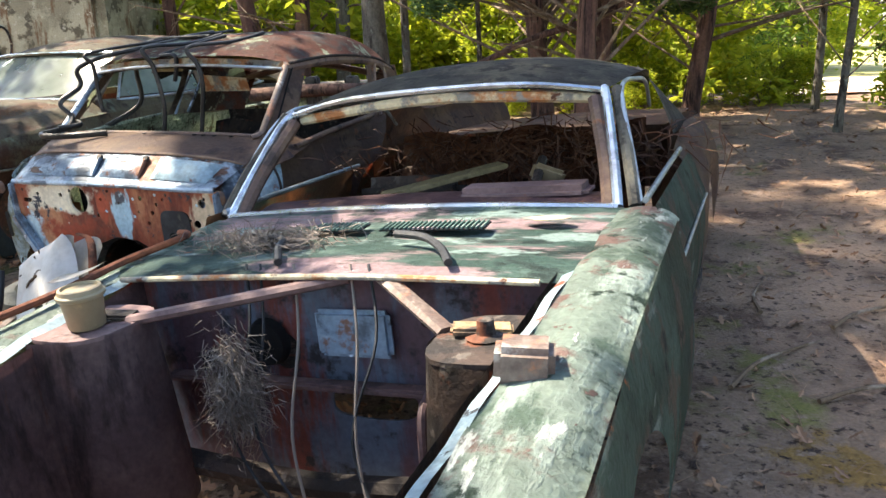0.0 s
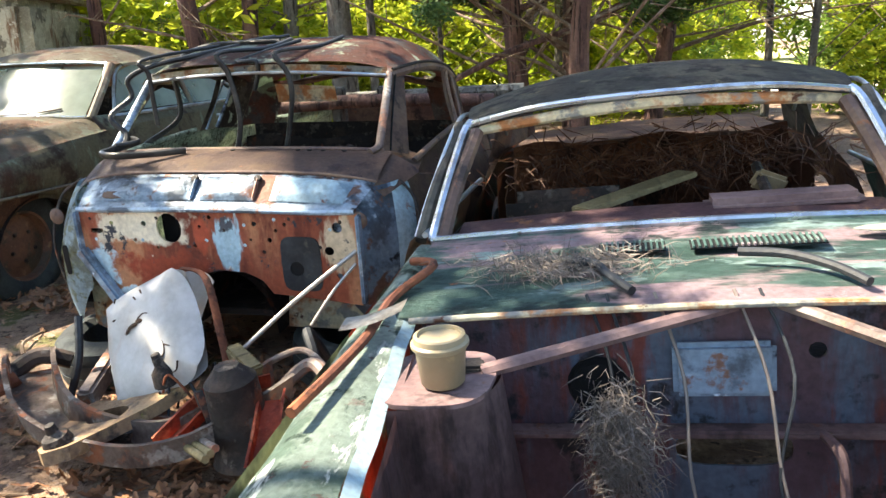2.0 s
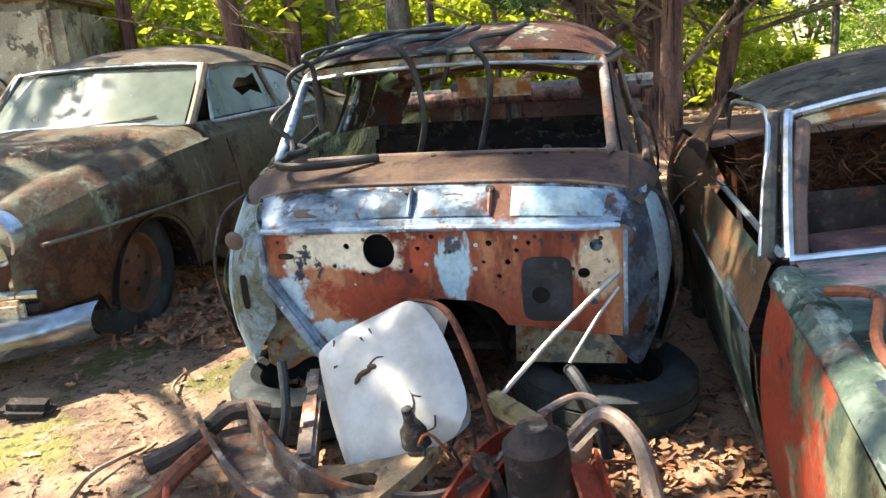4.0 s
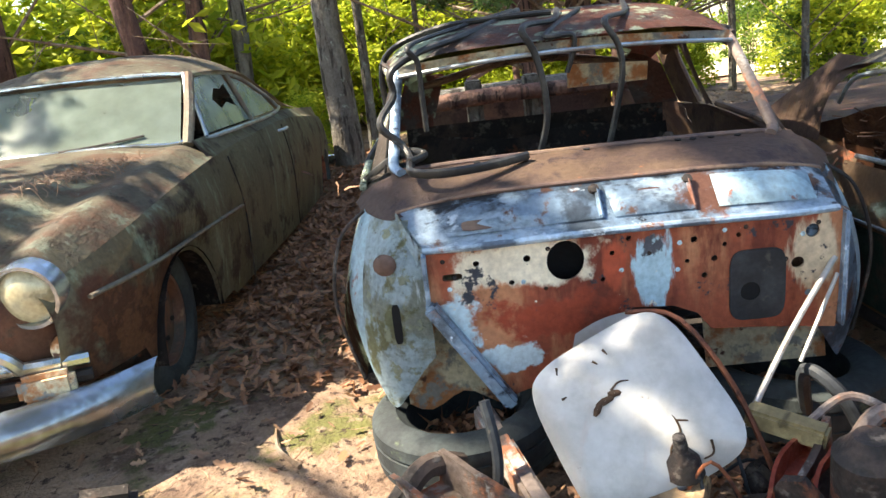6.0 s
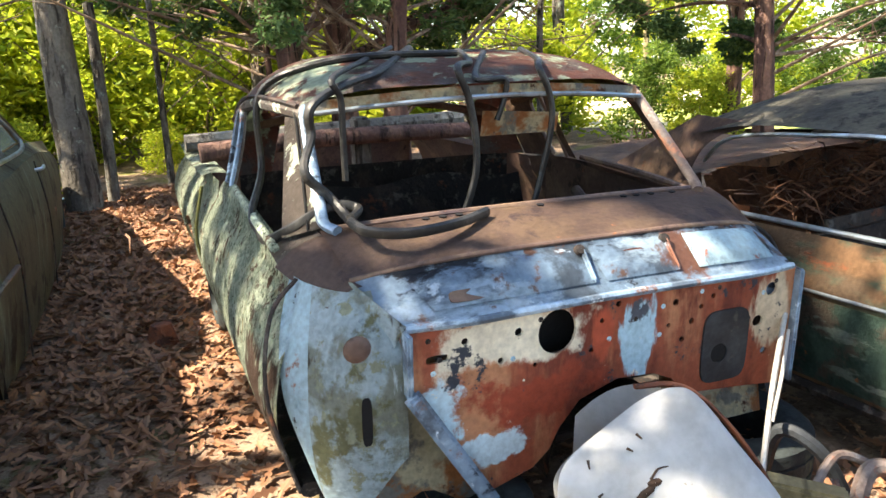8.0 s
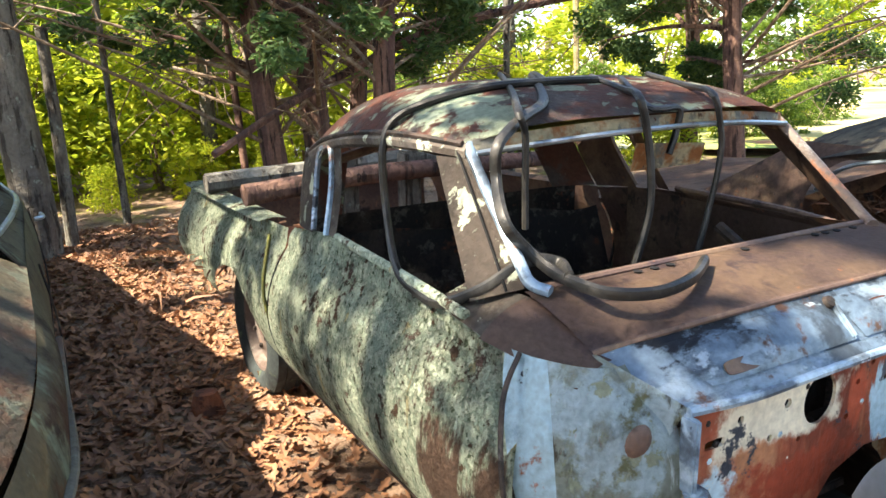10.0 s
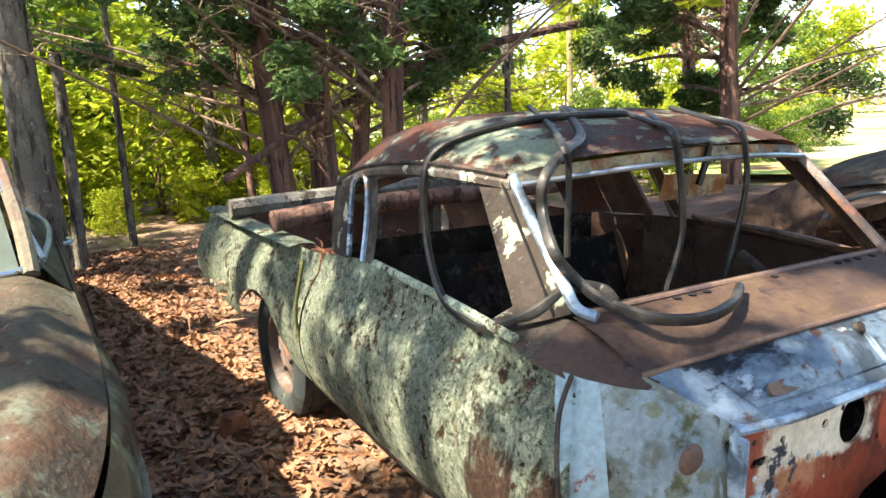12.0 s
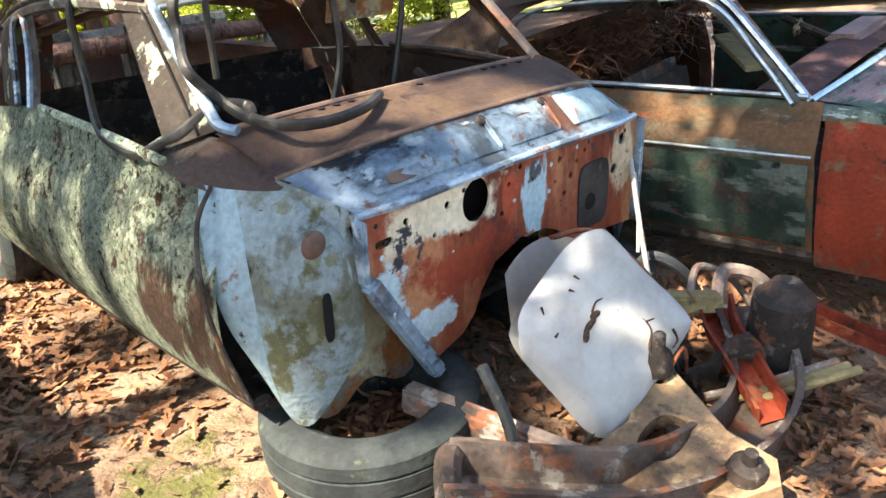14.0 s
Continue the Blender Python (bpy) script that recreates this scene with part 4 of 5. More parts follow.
# cup on the fender
cup_m = coupe.matrix_world @ pose(-.463, -.90, .685, 3, 2, 0) @ Matrix.Scale(.88, 4)
cup = thing("drinking_cup", cup_m, "tan dusty cup with lid standing on the coupe fender", "cup")
part("body", lathe([(.001, 0), (.046, 0), (.05, .004), (.058, .09), (.06, .095)], 28), cup_paper, cup)
part("lid", lathe([(.063, .088), (.066, .092), (.066, .1), (.06, .104), (.058, .116), (.05, .118), (.048, .11), (.001, .11)], 28), cup_lid, cup, "pale dished lid")
# rusty bent pipe, torn plate and straw in the bay
solo("rusty_pipe", tube([(-.68, -.28, .775), (-.6, -.35, .78), (-.66, -.55, .755), (-.66, -.8, .735), (-.7, -1.1, .715)], .0115), brown_rust, coupe.matrix_world, "bent orange rusty pipe lying on the fender", "pipe")
solo("torn_plate", sheet(lambda u, v: (-.72 + .14 * u, -.78 + .06 * v + .03 * u, .755 + .03 * u * u + .01 * v), 8, 4, .004), rod_metal, coupe.matrix_world, "bent bare metal plate on the fender", "metal scrap")
solo("fender_bracket", block((.715, -1.09, .735), (.1, .085, .065), (0, 6, 14), .012), frame_grey, coupe.matrix_world, "rusty metal bracket lying on the fender", "bracket")
sr = random.Random(3)
solo("straw_nest", straw((-.25, -.42, .785), (.11, .05, .006), 800, .06, .0012, sr, 0), straw_mat, coupe.matrix_world, "grey dry straw on the cowl", "straw", kind="stuff")
solo("straw_nest", straw((-.13, -.8, .5), (.03, .028, .06), 2600, .045, .001, sr, 1.0), straw_mat, coupe.matrix_world, "grey straw clump hanging in the engine bay", "straw", kind="stuff")
for k in range(5):
    x = sr.uniform(-.25, .2)
    solo("hanging_wire", tube([(x, -.6, .76), (x + .05, -.7, .6), (x + sr.uniform(0, .2), -.8, .38), (x + sr.uniform(.05, .3), -.9, .2)], .004, 5), straw_mat if k % 2 else black_rubber, coupe.matrix_world, "thin loose wire hanging in the engine bay", "wire")


# ---- old rounded sedan ----
sedan = thing("old_sedan", pose(-3.611, 5.152, 0, 0, 0, -23.5), "rounded vintage sedan with mossy brown grey paint and chrome", "car")


def shoulder(y):
    return lerp(y, (-.5, .66), (-.2, .74), (.3, .82), (.9, .87), (1.5, .9), (2.6, .92), (3.6, .86), (4.6, .76), (5.1, .6))


def hwid(y):
    return lerp(y, (-.55, .66), (-.4, .76), (-.15, .84), (.2, .88), (1, .885), (2.6, .9), (4, .86), (4.8, .76), (5.15, .6))


for s in (-1, 1):
    def hside(u, v, s=s):
        y = -.5 + 5.6 * u
        zb = .17
        if y < .9:
            zb = max(.2, arch(y, .3, .36, .2, .2)) + (.1 if y < -.1 else 0)
        if 3.7 < y < 4.6:
            zb = max(.17, arch(y, 4.15, .35, .17, .1))
        zt = shoulder(y)
        z = zb + (zt - zb) * v
        w = hwid(y)
        return (s * (w - .05 * (1 - v) ** 2 - .06 * v ** 5), y, z)
    part("fender_side" if s else "side", sheet(hside, 120, 18, .01), hud_side if s > 0 else hud_rust, sedan, "mossy green brown body side")
    part("fender_crease", tube([(s * .77, -.4, .6), (s * .855, 0, .605), (s * .87, .6, .6), (s * .885, 1.15, .59)], .013, 8, None, .7), hud_paint, sedan)
    part("belt_trim", tube([(s * .74, 1.12, .955), (s * .80, 1.7, .965), (s * .82, 2.3, .97), (s * .78, 2.75, .975), (s * .74, 3.0, .99)], .012), trim_metal, sedan, "bright belt trim")
    part("door_line", tube([(s * .885, 1.15, .2), (s * .895, 1.15, .6), (s * .86, 1.12, .86)], .004), dark_steel, sedan)
    part("door_line", tube([(s * .885, 2.45, .2), (s * .9, 2.45, .6), (s * .86, 2.45, .9)], .004), dark_steel, sedan)
    part("door_handle", tube([(s * .88, 2.25, .87), (s * .915, 2.27, .875), (s * .91, 2.4, .875)], .01), trim_metal, sedan, "dull bright door handle")
    wheel(sedan, (s * .68, .25, .29), .33, .17, hud_rust, s)
    wheel(sedan, (s * .72, 4.15, .3), .32, .17, brown_rust, s)
    part("wheel_well", sheet(lambda u, v, s=s: (s * (.45 + .4 * v), .3 - .38 * math.cos(math.pi * u), .2 + .38 * math.sin(math.pi * u)), 14, 4, .01), dark_steel, sedan)
    # headlight
    hl = pose(s * .6, -.47, .64, 96, 0, 0)
    h = part("headlight", lathe([(.001, .035), (.05, .03), (.085, .012), (.095, 0)], 28, None, hl), patchy("clouded headlight glass", "b9ae8c", [("8d8468", 9, .55, .08, None)], .15, .2, .05), sedan, "clouded round headlight")
    part("headlight_ring", lathe([(.094, .0), (.1, .02), (.112, .018), (.118, -.01), (.118, -.06)], 28, None, hl), chrome, h, "dull chrome ring")
    part("parking_light", lathe([(.001, .02), (.03, .012), (.042, -.01), (.045, -.03)], 18, None, pose(s * .66, -.46, .44, 92, 0, 0)), cream_rust, sedan)
    # greenhouse side
    part("windshield_post", tube([(s * .71, .99, .95), (s * .70, 1.13, 1.1), (s * .665, 1.33, 1.29)], .028), hud_paint, sedan)
    part("windshield_trim", tube([(0, .9, .985), (s * .4, .93, .98), (s * .66, .985, .965), (s * .69, 1.06, 1.02), (s * .655, 1.28, 1.265), (s * .6, 1.31, 1.3), (s * .3, 1.27, 1.315), (0, 1.26, 1.32)], .011), chrome, sedan, "bright windshield trim")
    side_pts = [(1.2, .98), (1.42, 1.24), (1.6, 1.285), (2.05, 1.27), (2.1, .98)]
    fx = lambda y, z, s=s: s * (.755 - .13 * (z - .97) / .33)
    part("side_window_trim", tube([(fx(y, z), y, z) for y, z in [(1.17, .97), (1.4, 1.25), (1.7, 1.29), (2.3, 1.25), (2.75, 1.1), (2.95, .98)]], .011), trim_metal, sedan)
    jag = [(1.75, 1.2), (1.62, 1.14), (1.7, 1.08), (1.85, 1.11), (2.0, 1.07), (2.0, 1.22), (1.86, 1.19)]
    pane = plate([side_pts, jag] if s > 0 else [side_pts], lambda a, b: (fx(a, b) - s * .01, a, b), .005)
    gp = part("door_glass", pane, glass_dirty, sedan, "clouded broken side glass" if s > 0 else "clouded side glass")
    gp2 = part("rear_side_glass", plate([[(2.15, .98), (2.15, 1.255), (2.35, 1.22), (2.7, 1.1), (2.85, .98)]], lambda a, b: (fx(a, b) - s * .01, a, b), .005), glass_dirty, sedan, "clouded rear side glass")
    part("window_post", tube([(fx(2.12, .97), 2.12, .96), (fx(2.12, 1.27), 2.1, 1.28)], .016), hud_paint, sedan)

    def lower_green(u, v, s=s):
        y = .95 + 3.3 * u
        return (s * ((hwid(y) - .06) + (.745 - hwid(y) + .06) * v * (1 - .0 * u)), y, shoulder(y) - .01 + (.97 - shoulder(y) + .012) * v - (.05 * max(0, u - .6) * v * 4))
    part("belt_panel", sheet(lower_green, 30, 6, .008), hud_side, sedan)


def hood(u, v):
    y = -.52 + 1.5 * u
    q = 2 * v - 1
    w = hwid(y) - .06
    crown = lerp(y, (-.52, .74), (-.3, .86), (0, .92), (.5, .965), (.98, .99))
    sh = shoulder(y)
    a = abs(q)
    z = sh + (crown - sh) * (1 - a ** 3.5) - .05 * math.exp(-((a - .62) / .12) ** 2) * min(1, 1.6 * (1 - u)) + .025 * math.exp(-((a - .85) / .1) ** 2)
    return (w * q, y + .08 * a ** 2 * (1 - u) + .0 * q, z)


part("hood", sheet(hood, 34, 60, .01), hud_paint, sedan, "mossy brown grey hood and fenders")


def nose(u, v):
    q = 2 * v - 1
    x = .72 * q
    top = .66 + (.08 if abs(q) < .6 else .08 - .2 * (abs(q) - .6))
    z = .3 + (top - .3) * u
    return (x, -.52 + .2 * q ** 4 - .03 * math.sin(math.pi * u), z)


part("nose_panel", sheet(nose, 14, 30, .01), hud_rust, sedan, "rusty nose panel")
g = part("grille_surround", tube([(-.52, -.5, .34), (-.5, -.57, .48), (-.3, -.6, .55), (0, -.61, .57), (.3, -.6, .55), (.5, -.57, .48), (.55, -.52, .4)], .024), chrome, sedan, "chrome grille moulding")
for z in (.4, .34):
    part("grille_bar", tube([(-.72, -.44, z), (-.4, -.57, z + .01), (0, -.6, z + .015), (.4, -.57, z + .01), (.74, -.44, z)], .026, 8, None, .9), chrome if z > .35 else dark_steel, g)
part("corner_grille_block", block((.62, -.52, .34), (.18, .06, .1), (0, 0, 18), .02), cream_rust, g)
bp = sheet(lambda u, v: ((-.9 + 1.8 * u), -.74 + .46 * abs(2 * u - 1) ** 3.2 - .075 * math.sin(math.pi * v) ** .7, .15 + .17 * v), 44, 10, .012)
part("front_bumper", bp, chrome, sedan, "dull chrome front bumper")
part("bumper_iron", block((0, -.55, .24), (1.0, .2, .05)), dark_steel, sedan)


def sroof(u, v):
    y = 1.24 + 2.75 * u
    q = 2 * v - 1
    e = lerp(y, (1.24, 1.29), (1.7, 1.3), (2.3, 1.26), (2.8, 1.12), (3.3, .98), (4, .9))
    mid = lerp(y, (1.24, 1.325), (1.5, 1.4), (2.0, 1.44), (2.5, 1.43), (3, 1.34), (3.5, 1.15), (4, .97))
    hw = lerp(y, (1.24, .64), (1.6, .66), (2.4, .68), (3.1, .72), (4, .7))
    return (hw * q, y + .06 * q * q * (1 - u), e + (mid - e) * (1 - abs(q) ** 2.6))


part("roof", sheet(sroof, 30, 26, .02), hud_paint, sedan, "mossy rounded roof")
part("trunk_lid", sheet(lambda u, v: ((2 * v - 1) * (hwid(3.4 + 1.75 * u) - .06), 3.4 + 1.75 * u, shoulder(3.4 + 1.75 * u) + (lerp(3.4 + 1.75 * u, (3.4, 1.1), (4.2, .95), (5.15, .62)) - shoulder(3.4 + 1.75 * u)) * (1 - abs(2 * v - 1) ** 2.2)), 20, 20, .01), hud_side, sedan, "mossy rounded trunk")
part("windshield_pane", sheet(lambda u, v: ((2 * u - 1) * (.68 - .05 * v), .92 + .06 * (2 * u - 1) ** 2 + .335 * v, .985 - .015 * abs(2 * u - 1) + .31 * v), 16, 6, .006), glass_dirty, sedan, "clouded one-piece windshield")
# added dark box stands in for the shaded inside of the cabin
part("cabin_shade_box", block((0, 2.3, .55), (1.5, 2.4, .5), (0, 0, 0), .05), dark_steel, sedan)
part("rear_seat", block((0, 2.7, .95), (1.2, .2, .3), (-14, 0, 0), .06), dark_steel, sedan)
part("wiper", tube([(.1, .9, .99), (.3, .94, 1.0), (.5, .99, 1.02)], .006), dark_steel, sedan)
part("dead_needles", straw((.45, .45, .945), (.08, .22, .004), 700, .05, .0012, random.Random(9), 0), litter_pale, sedan, "drift of dry pine needles")
part("tail_bumper", tube([(-.8, 5.0, .3), (0, 5.25, .3), (.8, 5.0, .3)], .05), chrome, sedan)

# ---- scrap in front of the pickup ----
TM = truck.matrix_world
GZ = -.02


def t_at(x, y, z, rx=0, ry=0, rz=0):
    """A level pose at the pickup's plan position."""
    p = TM @ Vector((x, y, 0))
    return pose(p.x, p.y, ground_z(p.x, p.y) + z, 0, 0, -22.8) @ pose(0, 0, 0, rx, ry, rz)


tyre = thing("loose_tyre", t_at(-.48, .08, .1, 3, -3, 0), "dusty black tyre lying flat under the pickup", "tyre")
part("tread", lathe(tyre_prof(.31, .2), 48), tyre_rubber, tyre)
part("leaf_fill", straw((0, 0, -.05), (.09, .09, .02), 260, .06, .006, random.Random(4), 0), litter, tyre, "dry leaves inside the tyre")["kind"] = "stuff"
tyre2 = thing("loose_tyre", t_at(.6, .2, .08, 0, 3, 0), "dark tyre lying flat under the pickup", "tyre")
part("tread", lathe(tyre_prof(.33, .2), 40), tyre_rubber, tyre2)

# white vinyl seat shell leaning on the firewall
SA, SN = Vector((.923, -.35, -.14)).normalized(), Vector((.251, .849, -.47)).normalized()
SU = SA.cross(SN).normalized()
SB = Vector((-.035, -.36, .325)) - SU * .27
shell = thing("white_seat_shell", TM @ Matrix(((SA.x, SN.x, SU.x, SB.x), (SA.y, SN.y, SU.y, SB.y), (SA.z, SN.z, SU.z, SB.z), (0, 0, 0, 1))), "cracked dirty white vinyl seat shell leaning on the pickup firewall", "seat shell")


def shell_fn(side):
    def fn(u, v):
        a, b = 2 * u - 1, 2 * v - 1
        k = max(abs(a), abs(b))
        if k > 0:
            n = (abs(a) ** 4.5 + abs(b) ** 4.5) ** (1 / 4.5)
            a, b = a * k / n, b * k / n
        puff = .05 * (1 - max(abs(a), abs(b)) ** 6) * (1 if side < 0 else .7)
        x, z = .23 * a * (1 - .05 * b), .225 * b
        c, d = math.cos(.72), math.sin(.72)
        return (c * x - d * z, side * puff - .006 * math.sin(a * 5) * math.cos(b * 4), d * x + c * z)
    return fn


sh = sheet(shell_fn(-1), 30, 30, 0)
sh = sheet(shell_fn(1), 30, 30, 0, sh)
bmesh.ops.remove_doubles(sh, verts=sh.verts[:], dist=.002)
bmesh.ops.transform(sh, matrix=pose(0, 0, .27), verts=sh.verts[:])
body = part("shell", sh, white_plastic, shell)
back = sheet(lambda u, v: (-.2 + .26 * u, .13 + .02 * math.sin(u * 3), .3 + .08 * u + .2 * v * (1 - .25 * (2 * u - 1) ** 2)), 12, 10, .035)
part("shell_flap", back, white_plastic, shell, "second white panel behind")
SM = pose(0, 0, .27)
for pts in ([(.08, .03), (.11, .01), (.125, -.02), (.11, -.06), (.12, -.1), (.16, -.12)], [(.11, .01), (.14, .015)], [(-.21, .08), (-.205, .06)], [(-.1, .15), (-.085, .14)], [(-.12, .115), (-.105, .11)], [(-.18, .0), (-.17, .01)], [(-.06, .05), (-.045, .075), (-.02, .085)], [(.2, -.02), (.21, -.05), (.19, -.07)]):
    part("crack", tube([SM @ Vector((x, -.05, z)) for x, z in pts], (.004, .002), 5), crack_dark, shell)
for x, z, a, w in ((-.07, .02, 40, 1.5), (-.085, -.005, 75, 1.1), (-.05, .045, 20, 1.0)):
    part("tear", lathe([(.001, .004), (.014, .003), (.02, 0)], 7, None, SM @ pose(x, -.05, z, 90, 0, 0) @ pose(0, 0, 0, 0, 0, a) @ Matrix.Diagonal((w, .5, 1, 1))), crack_dark, shell, "torn brown hole")


def bar(name, pts, r, mat, lab, cat, flat=1.0, n=8):
    p = [TM @ Vector((x, y, 0)) + Vector((0, 0, z)) for x, y, z in pts]
    return solo(name, tube(p, r, n, None, flat), mat, Matrix(), lab, cat)


bar("steel_rod", [(.654, -.045, .565), (.46, -.2, .42), (.265, -.37, .25)], .0085, rod_metal, "pale bare steel rod leaning on the firewall", "rod")
bar("steel_rod", [(.655, -.06, .52), (.58, -.12, .43), (.5, -.17, .31)], .006, rod_metal, "thin rusty rod leaning on the firewall", "rod")
bar("rusty_strap", [(.0, -.2, .53), (.13, -.26, .52), (.24, -.38, .36), (.32, -.46, .12)], .018, brown_rust, "rusty brown strap over the seat shell", "strap", .4)
def channel(name, pts, w, hgt, mat, lab, cat):
    """An open-topped steel channel along points on the pickup's plan, z absolute."""
    path = smooth_path([TM @ Vector((x, y, 0)) + Vector((0, 0, z - (TM @ Vector((x, y, 0))).z)) for x, y, z in pts], 5)
    prof = [(-w * 1.25, hgt), (-w, hgt), (-w * .92, 0), (w * .92, 0), (w, hgt), (w * 1.25, hgt)]
    n, k = len(path) - 1, len(prof) - 1

    def fn(u, v):
        i, j = round(u * n), round(v * k)
        d = (path[min(i + 1, n)] - path[max(i - 1, 0)]).normalized()
        s = d.cross(Vector((0, 0, 1))).normalized()
        a, b = prof[j]
        return tuple(path[i] + s * a + Vector((0, 0, b + .006 * noise.noise(path[i] * 12))))
    return solo(name, sheet(fn, n, k, .007), mat, Matrix(), lab, cat, smooth=50)


channel("cross_member", [(-.62, -.36, .12), (-.5, -.5, .1), (-.3, -.66, .05), (0, -.74, .02), (.25, -.72, .04), (.42, -.6, .12), (.52, -.48, .17)], .075, .09, frame_grey, "curved greasy steel cross member of a front frame", "frame rail")
channel("red_frame_rail", [(.2, -.76, .04), (.27, -.64, .12), (.34, -.54, .17), (.46, -.46, .19)], .042, .05, frame_red, "orange red rusty frame rail", "frame rail")
channel("red_frame_rail", [(.55, -.62, .2), (.6, -.78, .15), (.64, -.92, .1)], .035, .04, frame_red, "orange red rusty frame rail end", "frame rail")
solo("side_rail", block((-.36, -.24, .13), (.06, .5, .085), (6, 0, 16), .012), frame_grey, TM, "mossy grey steel side rail", "frame rail")
arm = [[(0, 0), (.1, .02), (.2, .0), (.34, -.02), (.36, .05), (.27, .12), (.22, .24), (.16, .3), (.1, .27), (.06, .16), (-.02, .1)], ring(.15, .13, .055, .06, 16, 2.6)]
AD = Vector((.27, -.29, 0)).normalized()
solo("control_arm", plate([[(.13, -.46), (.03, -.42), (-.1, -.5), (-.25, -.47), (-.36, -.56), (-.33, -.64), (-.22, -.7), (-.19, -.84), (-.12, -.9), (-.05, -.86), (-.01, -.72), (.08, -.57)], ring(-.1, -.6, .075, .055, 18, 2.6), ring(-.12, -.83, .02, .02, 10), ring(.06, -.49, .018, .018, 10)], lambda a, b: (a, b, .1 + .25 * (a + .36) - .1 * math.cos(6 * (b + .6)) * .3), .045), tan_steel, TM, "tan grey stamped steel control arm", "suspension arm")
for x, y, h in ((.07, -.47, .12), (-.12, -.82, .07)):
    solo("ball_joint", lathe([(.001, h), (.016, h), (.02, h * .6), (.042, h * .4), (.05, 0)], 14), dark_steel, TM @ pose(x, y, .1 + .25 * (x + .36), 8, -10, 0), "dark greasy ball joint on the control arm", "ball joint")
solo("control_arm", plate([[(x * .8, z * .7) for x, z in lp] for lp in arm], lambda a, b: (.2 + AD.x * a, -.5 + AD.y * a - .2 * b, .06 + b), .025), dark_steel, TM, "dark stamped steel control arm", "suspension arm")
solo("spring_housing", lathe([(.001, .33), (.04, .33), (.055, .31), (.085, .28), (.09, .16), (.1, .05), (.12, 0)], 22), dark_steel, t_at(.46, -.65, .07, 6, -5, 0), "greasy grey spring housing on the frame", "housing")
for k in range(3):
    bar("steering_link", [(.18 + .02 * k, -.58 - .05 * k, .1), (.3, -.7 - .03 * k, .14), (.45, -.83 - .03 * k, .19)], .013, wood_grey if k else frame_grey, "tan rusty steering link rod", "rod")
bar("suspension_hoop", [(.5, -.46, .2), (.6, -.42, .28), (.7, -.5, .24), (.76, -.6, .06)], .024, frame_grey, "grey curved suspension hoop", "hoop")
bar("suspension_hoop", [(.42, -.4, .26), (.55, -.36, .3), (.68, -.42, .22), (.72, -.5, .08)], .012, frame_grey, "grey bent steel hoop", "hoop")
bar("exhaust_pipe", [(-.82, -.52, .1), (-.7, -.44, .14), (-.6, -.34, .2), (-.5, -.28, .16)], .034, dark_steel, "grimy dark exhaust pipe", "pipe")
bar("exhaust_pipe", [(-.74, -.72, .05), (-.68, -.58, .12), (-.6, -.46, .17)], .03, brown_rust, "rusty brown exhaust pipe stub", "pipe")
bar("rusty_strip", [(-.71, -.58, .12), (-.66, -.68, .1), (-.63, -.78, .01)], .011, frame_red, "bent orange rusty strip", "strip", .5)
bar("rusty_strip", [(-1.08, -.9, .02), (-.9, -.74, .05), (-.74, -.62, .1)], .013, wood_grey, "tan rusty metal strip on the soil", "strip", .5)
solo("steel_knuckle", block((0, 0, .07), (.16, .1, .1), (8, 20, 14), .03), frame_grey, t_at(.06, -.56, .02, 0, 0, 20), "grey greasy steel wheel knuckle", "knuckle")
solo("steel_knuckle", lathe([(.001, .1), (.03, .1), (.04, .06), (.07, .05), (.075, 0)], 14), dark_steel, t_at(-.03, -.64, .06, 20, 30, 0), "dark greasy steel hub", "hub")
solo("steel_knuckle", block((0, 0, .05), (.12, .1, .1), (30, 10, 40), .025), dark_steel, t_at(.3, -.42, .08, 0, 0, 0), "dark greasy steel bracket", "bracket")
solo("wood_block", block((0, 0, 0), (.2, .06, .055), (5, 8, 0), .008), wood_grey, t_at(.35, -.43, .29, 0, 0, -38), "pale wooden block among the scrap", "block")
bar("black_cable", [(.55, -.1, .1), (.5, -.2, .3), (.56, -.3, .26), (.62, -.36, .1)], .02, black_rubber, "black rubber sleeve hanging in the scrap", "hose")
bar("black_cable", [(-.42, -.3, .36), (-.4, -.36, .2), (-.44, -.42, .02)], .016, black_rubber, "black cable hanging from the rail", "cable")
sc = random.Random(12)
for k in range(9):
    x, y = sc.uniform(-.3, .6), sc.uniform(-.6, -.2)
    bar("loose_wire", [(x, y, .08), (x + .08, y - .05, .08 + sc.uniform(.05, .22)), (x + sc.uniform(.1, .25), y + sc.uniform(-.15, .1), .05)], .005, brown_rust if k % 2 else black_rubber, "thin rusty wire among the scrap", "wire")
solo("metal_panel", sheet(lambda u, v: (-.13 + .26 * u, -.1 + .2 * v, .03 + .05 * abs(2 * u - 1) ** 4 + .02 * v), 12, 8, .006), pale_blue, t_at(-.8, -.82, .0, 0, 0, 20), "pale blue bent metal panel on the ground", "metal scrap")
solo("dark_rock", block((0, 0, .03), (.2, .12, .07), (0, 8, 10), .03), dark_steel, t_at(-1.66, -.05, 0, 0, 0, 10), "dark stone on the soil", "stone")
solo("small_stump", lathe([(.001, .11), (.05, .105), (.065, .06), (.08, 0)], 9), brown_rust, pose(-1.74, 5.94, ground_z(-1.74, 5.94) - .01), "small brown stone on the leaf litter", "stone")
